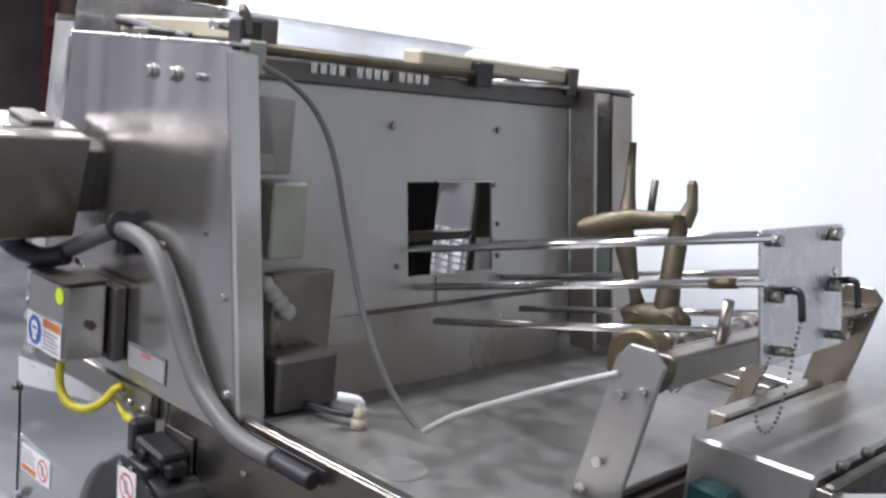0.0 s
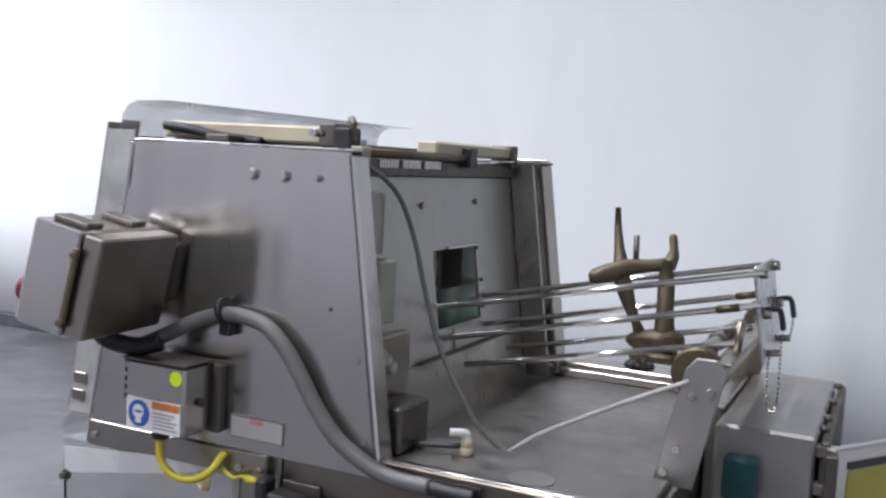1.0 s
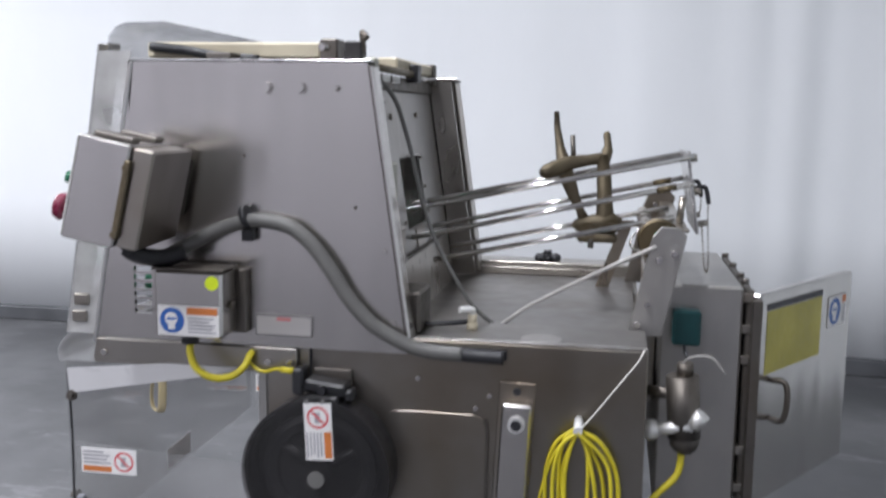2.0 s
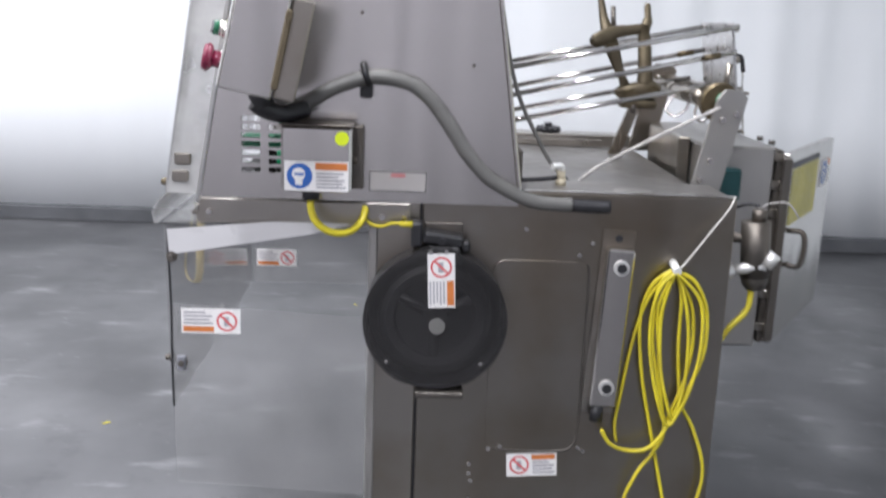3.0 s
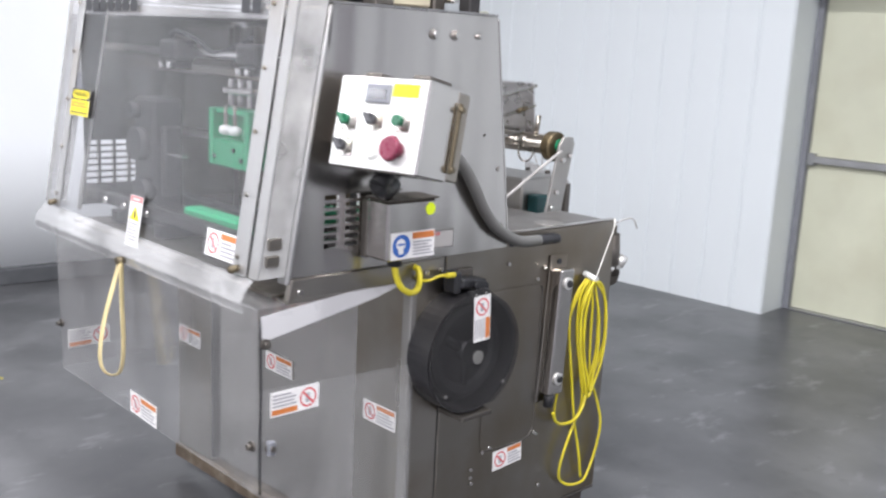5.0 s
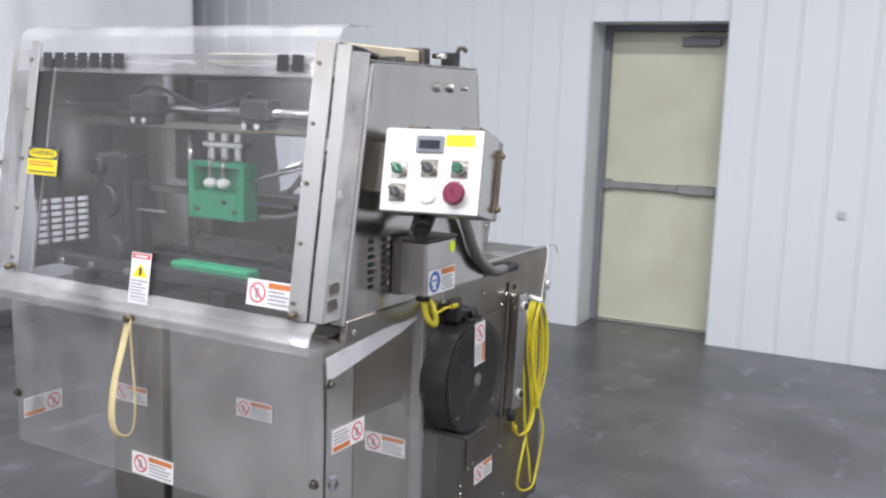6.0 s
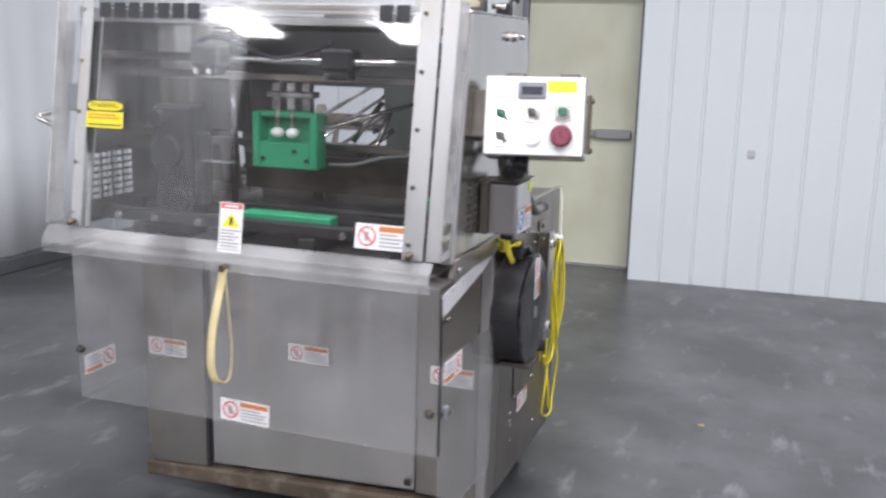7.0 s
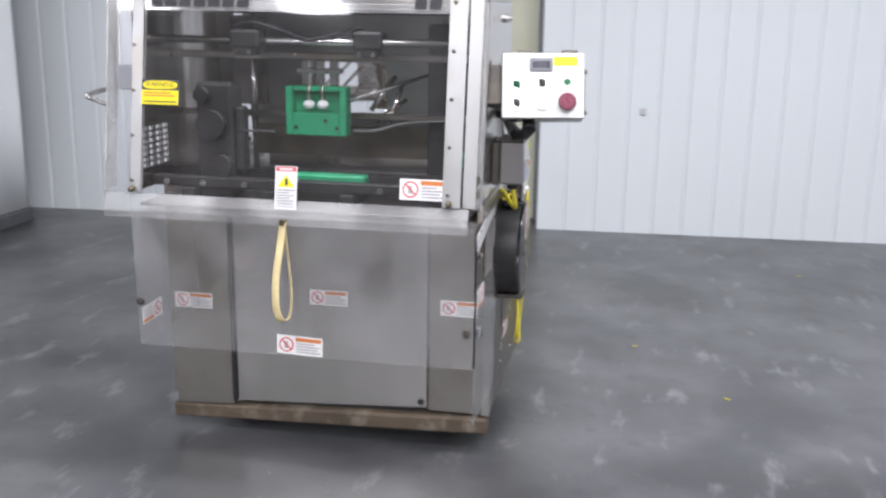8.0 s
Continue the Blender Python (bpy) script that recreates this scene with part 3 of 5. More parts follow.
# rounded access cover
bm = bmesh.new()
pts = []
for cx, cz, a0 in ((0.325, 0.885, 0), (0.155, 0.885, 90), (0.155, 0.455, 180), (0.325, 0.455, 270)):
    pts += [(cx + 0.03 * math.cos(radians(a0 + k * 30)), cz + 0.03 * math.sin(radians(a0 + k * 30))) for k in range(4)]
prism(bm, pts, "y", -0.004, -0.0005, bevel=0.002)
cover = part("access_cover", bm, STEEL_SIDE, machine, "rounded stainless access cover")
cablepart("cover_bead", [(0.13, -0.003, 0.432), (0.20, -0.003, 0.424), (0.30, -0.003, 0.424), (0.345, -0.003, 0.44), (0.356, -0.003, 0.5), (0.357, -0.003, 0.70), (0.357, -0.003, 0.88), (0.350, -0.003, 0.905)],
          0.0032, STEEL_DARK, cover, "thin dark cable-like bead", steps=4, seg=6)
for bx, bz in ((0.135, 0.428), (0.165, 0.435), (0.36, 0.436), (0.372, 0.428), (0.09, 0.36), (0.09, 0.385), (0.095, 0.34), (0.4, 0.25), (0.09, 0.29), (0.20, 0.99), (0.36, 0.96), (0.33, 0.93)):
    bm = bmesh.new()
    rod(bm, (bx, 0.0, bz), (bx, -0.007, bz), 0.006, 6)
    part("bolt", bm, STEEL, side)
boxpart("bottom_flange", (-0.05, BACK), (0.0, 0.03), (0.155, 0.163), STEEL_DARK, machine)

# cabinet front
bm = bmesh.new()
box(bm, (FRONT, FRONT + 0.02), (0.032, 0.236), (0.16, 0.985), 0.003)
post_r = part("front_post", bm, STEEL_DULL, machine)
bm = bmesh.new()
prism(bm, [(1.020, 0.118), (FAR, 0.106), (FAR, 0.985), (1.020, 0.985)], "x", FRONT - 0.012, FRONT + 0.02, bevel=0.003)
post_l = part("front_post", bm, STEEL_DULL, machine)
bm = bmesh.new()
prism(bm, [(0.240, 0.168), (1.008, 0.128), (1.008, 0.985), (0.240, 0.985)], "x", FRONT + 0.003, FRONT + 0.018, bevel=0.003)
mid_panel = part("front_panel", bm, STEEL, machine, "brushed stainless front panel, dusty at the foot")
boxpart("seam", (FRONT + 0.010, FRONT + 0.016), (0.2365, 0.2395), (0.168, 0.985), BLACK, machine, bevel=0)
boxpart("seam", (FRONT - 0.013, FRONT + 0.008), (1.0095, 1.0195), (0.13, 0.985), BLACK, machine, "black edge gasket", bevel=0)
boxpart("latch", (FRONT - 0.006, FRONT + 0.004), (0.252, 0.275), (0.182, 0.205), BLACK, mid_panel)
boxpart("far_side_sheet", (FRONT, BACK), (FAR, FAR + 0.02), (0.16, 1.075), STEEL_DULL, machine)
boxpart("back_sheet", (BACK - 0.015, BACK), (0.022, FAR - 0.002), (0.165, 1.03), STEEL_DULL, machine)
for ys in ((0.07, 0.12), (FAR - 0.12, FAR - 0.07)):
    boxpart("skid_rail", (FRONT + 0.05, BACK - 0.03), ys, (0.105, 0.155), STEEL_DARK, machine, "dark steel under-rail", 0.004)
bm = bmesh.new()
prism(bm, [(0.004, 0.088), (FAR + 0.02, 0.048), (FAR + 0.02, 0.104), (0.004, 0.152)], "x", FRONT - 0.020, FRONT + 0.04, bevel=0.008)
part("skid_rail", bm, RAIL, machine, "rust-brown stained front rail")
# dark strip added to stand for the shadow below the side sheet
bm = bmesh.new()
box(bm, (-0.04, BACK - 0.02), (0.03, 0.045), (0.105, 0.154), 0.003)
part("side_shadow_strip", bm, STEEL_DARK, machine, "dark set-back strip in place of shadow under the side")


def caster(x, y):
    bm = bmesh.new()
    box(bm, (x - 0.035, x + 0.035), (y - 0.03, y + 0.03), (0.096, 0.104), 0.002)
    prism(bm, [(x - 0.03, 0.096), (x + 0.03, 0.096), (x + 0.012, 0.035), (x - 0.012, 0.035)], "y", y - 0.026, y - 0.022)
    prism(bm, [(x - 0.03, 0.096), (x + 0.03, 0.096), (x + 0.012, 0.035), (x - 0.012, 0.035)], "y", y + 0.022, y + 0.026)
    fork = part("caster", bm, STEEL_DARK, machine, "steel swivel caster with a grey wheel")
    bm = bmesh.new()
    rod(bm, (x, y - 0.019, 0.042), (x, y + 0.019, 0.042), 0.042, 20)
    part("wheel", bm, CONDUIT, fork, "grey rubber wheel")


for cx, cy in ((0.56, 0.10), (0.56, FAR - 0.1), (0.06, 0.22), (0.06, FAR - 0.22)):
    caster(cx, cy)

# table top behind the hood
boxpart("table_flange", (0.10, BACK), (0.021, 0.235), (1.055, 1.072), STEEL_TABLE, machine, "scuffed stainless table edge", 0.003)
boxpart("table_top", (0.0, BACK - 0.016), (0.236, 1.14), (1.035, 1.050), STEEL_TABLE, machine, "scuffed stainless table top", 0.003)
boxpart("table_back_rail", (0.08, BACK - 0.01), (1.142, FAR - 0.002), (1.035, 1.088), STEEL_DULL, machine, "stainless back rail", 0.004)
boxpart("table_inner_rail", (0.12, 0.58), (1.10, 1.14), (1.052, 1.075), STEEL_DULL, machine)
boxpart("table_lip", (0.19, BACK), (0.001, 0.02), (1.0785, 1.0815), STEEL, machine, "bright rounded table lip", 0.001)

bm = bmesh.new()
rod(bm, (0.464, 0.083, 1.0722), (0.464, 0.083, 1.0742), 0.046, 40)
part("blank_cover", bm, STEEL_PALE, machine, "round blanking disc on the table edge")

# ---- hood ----
def rear_x(z):
    return 0.084 + (1.671 - z) * 0.148


def front_x(z):
    return -0.453 - (1.676 - z) * 0.170


def slotted_sheet(lo, hi, cols_x, slots_z):
    """A side sheet cut with rows of slots, as one connected plate."""
    zs = [1.045] + [z for s in slots_z for z in s] + [1.30, 1.45, 1.56, 1.676]
    xs = [x for s in cols_x for x in s]
    bm = bmesh.new()
    grid = []
    for z in zs:
        a, b = front_x(z), rear_x(z)
        row = [a] + xs + [b - (b - xs[-1]) * k / 4 for k in (3, 2, 1, 0)]
        grid.append([bm.verts.new((x, lo, z)) for x in row])
    faces = []
    for i in range(len(zs) - 1):
        for j in range(len(grid[0]) - 1):
            if i % 2 == 1 and i < 2 * len(slots_z) and j % 2 == 1 and j < 2 * len(cols_x):
                continue
            faces.append(bm.faces.new((grid[i][j], grid[i][j + 1], grid[i + 1][j + 1], grid[i + 1][j])))
    made = bmesh.ops.extrude_face_region(bm, geom=faces)
    bmesh.ops.translate(bm, vec=(0, hi - lo, 0), verts=[v for v in made["geom"] if isinstance(v, bmesh.types.BMVert)])
    bmesh.ops.recalc_face_normals(bm, faces=bm.faces[:])
    return bm


near_side = part("hood_side", slotted_sheet(-0.012, -0.001, [(-0.466, -0.423), (-0.404, -0.362)], [(1.106 + 0.0195 * k, 1.118 + 0.0195 * k) for k in range(7)]), STEEL, machine,
                 "brushed stainless hood side sheet with vent slots")
part("hood_far_side", slotted_sheet(HFAR - 0.012, HFAR, [(-0.545 + 0.05 * k, -0.505 + 0.05 * k) for k in range(4)], [(1.112 + 0.0205 * k, 1.126 + 0.0205 * k) for k in range(7)]), STEEL, machine,
     "stainless far side sheet with vent slots")
# rolled rear edges, lower lip and front return of the hood
bm = bmesh.new()
for z0, z1 in ((1.062, 1.671),):
    prism(bm, [(rear_x(z0), z0), (rear_x(z0) + 0.012, z0), (rear_x(z1) + 0.012, z1), (rear_x(z1), z1)], "y", -0.012, 0.045, bevel=0.004)
part("rear_edge", bm, STEEL, machine, "rounded stainless rear edge")
bm = bmesh.new()
prism(bm, [(rear_x(1.062) - 0.06, 1.062), (rear_x(1.062) + 0.008, 1.062), (rear_x(1.671) + 0.008, 1.671), (rear_x(1.671) - 0.06, 1.671)], "y", HFAR - 0.16, HFAR - 0.148)
prism(bm, [(rear_x(1.062), 1.062), (rear_x(1.062) + 0.012, 1.062), (rear_x(1.671) + 0.012, 1.671), (rear_x(1.671), 1.671)], "y", HFAR - 0.085, HFAR - 0.0, bevel=0.003)
part("far_rear_channel", bm, STEEL_DULL, machine, "stainless rear channel")
boxpart("far_channel_cap", (0.03, 0.10), (HFAR - 0.16, HFAR), (1.672, 1.680), STEEL_DARK, machine)
bm = bmesh.new()
prism(bm, [(front_x(1.0) - 0.004, 0.992), (-0.075, 0.992), (-0.075, 1.044), (front_x(1.045), 1.044)], "y", -0.020, -0.001, bevel=0.003)
prism(bm, [(front_x(1.0) + 0.0, 0.985), (-0.17, 0.985), (-0.17, 0.992), (front_x(1.0), 0.992)], "y", -0.016, 0.03)
lip = part("hood_lip", bm, STEEL_DULL, machine, "folded lower lip with brown smears")
for bx in (-0.54, -0.14, -0.09):
    rodpart("bolt", (bx, -0.02, 1.012), (bx, -0.028, 1.012), 0.008, STEEL, lip, seg=6)
bm = bmesh.new()
prism(bm, [(front_x(1.03) - 0.012, 1.03), (front_x(1.03) + 0.001, 1.03), (front_x(1.676) + 0.001, 1.676), (front_x(1.676) - 0.012, 1.676)], "y", -0.015, 0.024, bevel=0.004)
part("front_return", bm, SATIN, machine, "bright stainless front return")
bm = bmesh.new()
prism(bm, [(front_x(1.03) - 0.012, 1.03), (front_x(1.03) + 0.001, 1.03), (front_x(1.676) + 0.001, 1.676), (front_x(1.676) - 0.012, 1.676)], "y", HFAR - 0.014, HFAR + 0.002, bevel=0.004)
part("front_return", bm, STEEL_PALE, machine)
boxpart("top_edge", (-0.46, 0.09), (-0.012, 0.03), (1.677, 1.683), BRIGHT, machine, "bright folded top edge", 0.002)
boxpart("top_edge", (-0.46, 0.09), (HFAR - 0.03, HFAR), (1.681, 1.687), STEEL, machine, "", 0.002)
for rx, rr in ((-0.141, 0.0115), (-0.065, 0.0115), (0.016, 0.006)):
    bm = bmesh.new()
    rod(bm, (rx, -0.012, 1.622), (rx, -0.016, 1.622), rr * 1.25, 16)
    rod(bm, (rx, -0.016, 1.622), (rx, -0.024, 1.622), rr, 6)
    part("bolt", bm, STEEL, near_side)
for sx, sz in ((-0.195, 1.472), (0.059, 1.365), (-0.09, 1.115), (0.10, 1.10)):
    rodpart("rivet", (sx, -0.012, sz), (sx, -0.0135, sz), 0.004, STEEL_DARK, near_side, seg=8)

# rear sheet with its square opening, sloped like the hood's edge
def rear_sheet_x(z):
    return 0.018 + (1.671 - z) * 0.148


HOLE_Y, HOLE_Z = (0.455, 0.715), (1.262, 1.452)
bm = bmesh.new()
for ys, zs in (((0.046, HOLE_Y[0]), (1.10, 1.64)), ((HOLE_Y[1], HFAR - 0.161), (1.10, 1.64)), (HOLE_Y, (1.10, HOLE_Z[0])), (HOLE_Y, (HOLE_Z[1], 1.64))):
    prism(bm, [(rear_sheet_x(zs[0]) - 0.006, zs[0]), (rear_sheet_x(zs[0]), zs[0]), (rear_sheet_x(zs[1]), zs[1]), (rear_sheet_x(zs[1]) - 0.006, zs[1])], "y", *ys)
rear = part("rear_sheet", bm, STEEL_PALE, machine, "pale steel rear sheet with a square opening")
for by, bz, r in ((0.415, 1.561, 0.008), (0.734, 1.566, 0.007), (0.425, 1.285, 0.006), (0.735, 1.29, 0.006), (0.72, 1.445, 0.005), (0.735, 1.36, 0.005), (0.42, 1.165, 0.009), (0.52, 1.172, 0.01), (0.60, 1.175, 0.01)):
    x = rear_sheet_x(bz)
    rodpart("bolt", (x, by, bz), (x + 0.007, by, bz + 0.001), r, STEEL_DULL, rear, seg=6)
bm = bmesh.new()
prism(bm, [(rear_sheet_x(1.05) + 0.001, 1.05), (rear_sheet_x(1.05) + 0.006, 1.05), (rear_sheet_x(1.20) + 0.006, 1.20), (rear_sheet_x(1.20) + 0.001, 1.20)], "y", 0.235, 0.95)
lower_plate = part("rear_lower_plate", bm, STEEL_DULL, machine, "bolted lower plate")
boxpart("plate_edge", (rear_sheet_x(1.20) + 0.001, rear_sheet_x(1.20) + 0.014), (0.33, 0.955), (1.1995, 1.206), STEEL_DARK, lower_plate, "dark folded upper edge", 0.001)
bm = bmesh.new()
prism(bm, [(rear_sheet_x(1.18) + 0.001, 1.18), (rear_sheet_x(1.18) + 0.004, 1.18), (rear_sheet_x(1.258) + 0.004, 1.258), (rear_sheet_x(1.258) + 0.001, 1.258)], "y", 0.535, 0.64)
part("rear_small_plate", bm, STEEL_DULL, machine)
boxpart("hole_trim", (0.052, 0.058), (HOLE_Y[0] + 0.08, HOLE_Y[1] + 0.005), (HOLE_Z[1], HOLE_Z[1] + 0.006), STEEL, rear, bevel=0.001)
boxpart("top_dark_rail", (-0.02, 0.035), (0.05, HFAR - 0.102), (1.628, 1.668), STEEL_DARK, machine, "dark grimy cross rail", 0.004)
bm = bmesh.new()
rod(bm, (0.045, 0.03, 1.678), (0.045, 0.66, 1.678), 0.010)
shaft = part("top_shaft", bm, BRONZE, machine, "brown pivot shaft")
for k in range(14):
    yy = 0.20 + k * 0.022
    boxpart("comb_tooth", (0.036, 0.042), (yy, yy + 0.009), (1.648, 1.666), STEEL_DARK if k % 5 == 4 else WHITE, shaft, bevel=0)
boxpart("shaft_block", (0.03, 0.065), (0.62, 0.665), (1.655, 1.705), BLACK, shaft)
boxpart("switch_block", (0.062, 0.092), (0.028, 0.062), (1.635, 1.69), PUTTY, machine, "small pale switch block", 0.003)
boxpart("switch_bracket", (0.02, 0.060), (0.03, 0.075), (1.66, 1.725), DARK, machine, "dark hinge bracket", 0.004)
boxpart("switch_bracket", (0.055, 0.075), (0.040, 0.066), (1.56, 1.628), DARK, machine, "", 0.003)

# parts on the near end of the rear sheet
x = rear_sheet_x(1.50)
boxpart("clear_cover", (x, x + 0.05), (0.046, 0.13), (1.47, 1.60), SMOKED, machine, "scuffed clear plastic cover", 0.004)
boxpart("sensor_shoe", (0.05, 0.085), (0.05, 0.078), (1.30, 1.46), BLACK, machine, "black plastic strip", 0.003)
boxpart("junction_box", (0.055, 0.115), (0.080, 0.155), (1.325, 1.458), PUTTY, machine, "grey-green junction box", 0.004)
bm = bmesh.new()
for k in range(4):
    ball(bm, (0.115 + 0.006 * k, 0.075 + 0.012 * k, 1.285 - 0.016 * k), 0.016)
part("hose_fitting", bm, TUBING, machine, "pale hose fittings")
boxpart("valve_plate", (0.09, 0.12), (0.09, 0.225), (1.07, 1.30), STEEL_DULL, machine, "dull steel valve plate", 0.003)
boxpart("valve_block", (0.12, 0.19), (0.06, 0.19), (1.073, 1.17), STEEL_DARK, machine, "dark grey valve block", 0.006)
for bz in (1.11, 1.27):
    rodpart("bolt", (rear_x(bz) - 0.02, -0.012, bz), (rear_x(bz) - 0.02, -0.018, bz), 0.007, STEEL, near_side, seg=6)

# bars on top of the hood
bm = bmesh.new()
box(bm, (-0.475, -0.055), (0.10, 0.15), (1.690, 1.727), 0.005)
bar = part("top_bar", bm, BEIGE, machine, "aged beige counterweight bar")
boxpart("bar_end", (-0.053, -0.012), (0.09, 0.16), (1.684, 1.735), STEEL_DARK, bar, "dark clamp end", 0.004)
rodpart("pivot_pin", (-0.03, 0.07, 1.712), (-0.03, 0.03, 1.712), 0.008, STEEL, bar)
boxpart("bar_rest", (-0.45, -0.05), (0.11, 0.14), (1.683, 1.690), STEEL_DARK, bar, "", 0.001)
cablepart("hose", [(-0.46, 0.09, 1.715), (-0.38, 0.085, 1.708), (-0.30, 0.09, 1.695), (-0.2, 0.10, 1.688)], 0.011, BLACK, bar, "black hose", steps=4)
bm = bmesh.new()
box(bm, (-0.015, 0.04), (0.47, 0.955), (1.684, 1.716), 0.005)
bar2 = part("top_bar", bm, BEIGE, machine, "aged beige cross bar")
boxpart("bar_end", (-0.02, 0.048), (0.957, 0.995), (1.655, 1.722), STEEL_DARK, bar2, "dark clamp end", 0.004)
rodpart("bar_tie", (0.045, 0.66, 1.668), (0.045, 0.957, 1.674), 0.007, CHROME, bar2)
boxpart("top_cross_brace", (-0.30, -0.24), (0.03, HFAR - 0.03), (1.684, 1.70), STEEL_DARK, machine, "dark steel top brace", 0.003)
bm = bmesh.new()
cable(bm, [(0.058, 0.046, 1.70), (0.06, 0.04, 1.728), (0.062, 0.028, 1.742), (0.075, 0.02, 1.73)], 0.007, 4)
part("elbow_fitting", bm, STEEL_DARK, machine, "small dark metal elbow fitting")

# sensor cable looping down the rear
cablepart("sensor_cable", [(0.088, 0.055, 1.650), (0.098, 0.105, 1.629), (0.113, 0.145, 1.594), (0.123, 0.178, 1.544), (0.137, 0.195, 1.483), (0.151, 0.205, 1.415), (0.168, 0.215, 1.345), (0.195, 0.22, 1.268), (0.236, 0.225, 1.19), (0.285, 0.24, 1.11), (0.345, 0.256, 1.056)],
          0.0055, CONDUIT, machine, "thin grey sensor cable")
bm = bmesh.new()
rod(bm, (0.297, 0.151, 1.072), (0.297, 0.151, 1.088), 0.014, 6)
rod(bm, (0.297, 0.151, 1.086), (0.297, 0.151, 1.108), 0.011, 12)
fit_brass = part("hose_fitting", bm, BEIGE, machine, "brass fitting with a white elbow")
bm = bmesh.new()
cable(bm, [(0.297, 0.151, 1.104), (0.297, 0.148, 1.118), (0.285, 0.135, 1.122), (0.270, 0.125, 1.122)], 0.008, 4)
part("elbow", bm, WHITE, fit_brass, "white plastic elbow")
cablepart("air_hose", [(0.13, 0.10, 1.082), (0.18, 0.12, 1.085), (0.24, 0.13, 1.088), (0.285, 0.148, 1.09)], 0.006, BLACK, machine, "black air hose", steps=4)
cablepart("pull_cord", [(0.345, 0.25, 1.056), (0.40, 0.255, 1.10), (0.44, 0.256, 1.125), (0.53, 0.255, 1.175), (0.62, 0.258, 1.222), (0.715, 0.262, 1.268)], 0.0052, TUBING, machine, "taut pale grey tube", steps=4)

# ---- rods, end plate, casting ----
for yy in (0.48, 0.752):
    for x_in, z_in, x_out, z_out in ((0.030, 1.308, 0.812, 1.474), (0.070, 1.238, 0.812, 1.405), (0.142, 1.183, 0.765, 1.317)):
        rodpart("guide_rod", (x_in, yy, z_in), (x_out, yy, z_out), 0.0072, CHROME, machine, "polished steel guide rod", 16)
for yy in (0.48, 0.752):
    rodpart("rod_sleeve", (0.722, yy, 1.3848), (0.768, yy, 1.3951), 0.0088, BRASS, machine, "tarnished brass rod sleeve")
SLANT = Matrix.Translation((0.795, 0.029, 1.468)) @ Matrix.Rotation(radians(-9.0), 4, "Y") @ Matrix.Translation((-0.81, 0, -1.458))
bm = bmesh.new()
box(bm, (0.806, 0.814), (0.446, 0.754), (1.264, 1.474), 0.002, SLANT)
plate = part("end_plate", bm, BRIGHT, machine, "bright stainless end plate")


def on_plate(x, y, z):
    return SLANT @ Vector((x, y, z))


for yy in (0.475, 0.70):
    for zz in (1.456, 1.370):
        rodpart("collar", on_plate(0.815, yy, zz), on_plate(0.832, yy, zz), 0.0095, STEEL_DULL, plate, seg=12)
    bm = bmesh.new()
    cable(bm, [on_plate(*p) for p in ((0.815, yy + 0.03, 1.376), (0.838, yy + 0.03, 1.378), (0.848, yy + 0.03, 1.37), (0.850, yy + 0.03, 1.332))], 0.0062, 4)
    part("lock_pin", bm, BLACK, plate, "bent black locking pin")
    rodpart("stud", on_plate(0.815, yy + 0.015, 1.285), on_plate(0.84, yy + 0.015, 1.285), 0.008, STEEL_DULL, plate, seg=8)
# bead chains on the locking pins
def chain(pts):
    bm = bmesh.new()
    line = smooth_line(pts, 12)
    gap, last = 0.0072, None
    for p in line:
        if last is None or (p - last).length >= gap:
            bmesh.ops.create_icosphere(bm, subdivisions=1, radius=0.0033, matrix=Matrix.Translation(p + Vector((-0.015, 0.029, 0.01))))
            last = p
    return part("bead_chain", bm, STEEL_DULL, machine, "small bead chain")


chain([(0.868, 0.505, 1.338), (0.868, 0.498, 1.31), (0.870, 0.488, 1.26), (0.872, 0.47, 1.20), (0.868, 0.445, 1.172), (0.858, 0.425, 1.19), (0.852, 0.43, 1.25), (0.850, 0.455, 1.285)])
chain([(0.868, 0.73, 1.338), (0.868, 0.722, 1.32), (0.866, 0.715, 1.30), (0.862, 0.712, 1.288)])

# cast follower that rides on the rods
def limb(bm, pts, radii, deep=0.8, seg=12):
    """A cast limb: a rounded bar whose thickness follows the given radii."""
    rings = []
    for i, p in enumerate(pts):
        p = Vector(p)
        way = (Vector(pts[min(i + 1, len(pts) - 1)]) - Vector(pts[max(i - 1, 0)])).normalized()
        side = way.cross(Vector((0, 1, 0))).normalized()
        up = way.cross(side)
        rings.append([bm.verts.new(p + radii[i] * (math.cos(a) * side + deep * math.sin(a) * up)) for a in (2 * math.pi * k / seg for k in range(seg))])
    for a, b in zip(rings, rings[1:]):
        for k in range(seg):
            bm.faces.new((a[k], a[(k + 1) % seg], b[(k + 1) % seg], b[k])).smooth = True
    bm.faces.new(rings[0])
    bm.faces.new(rings[-1])


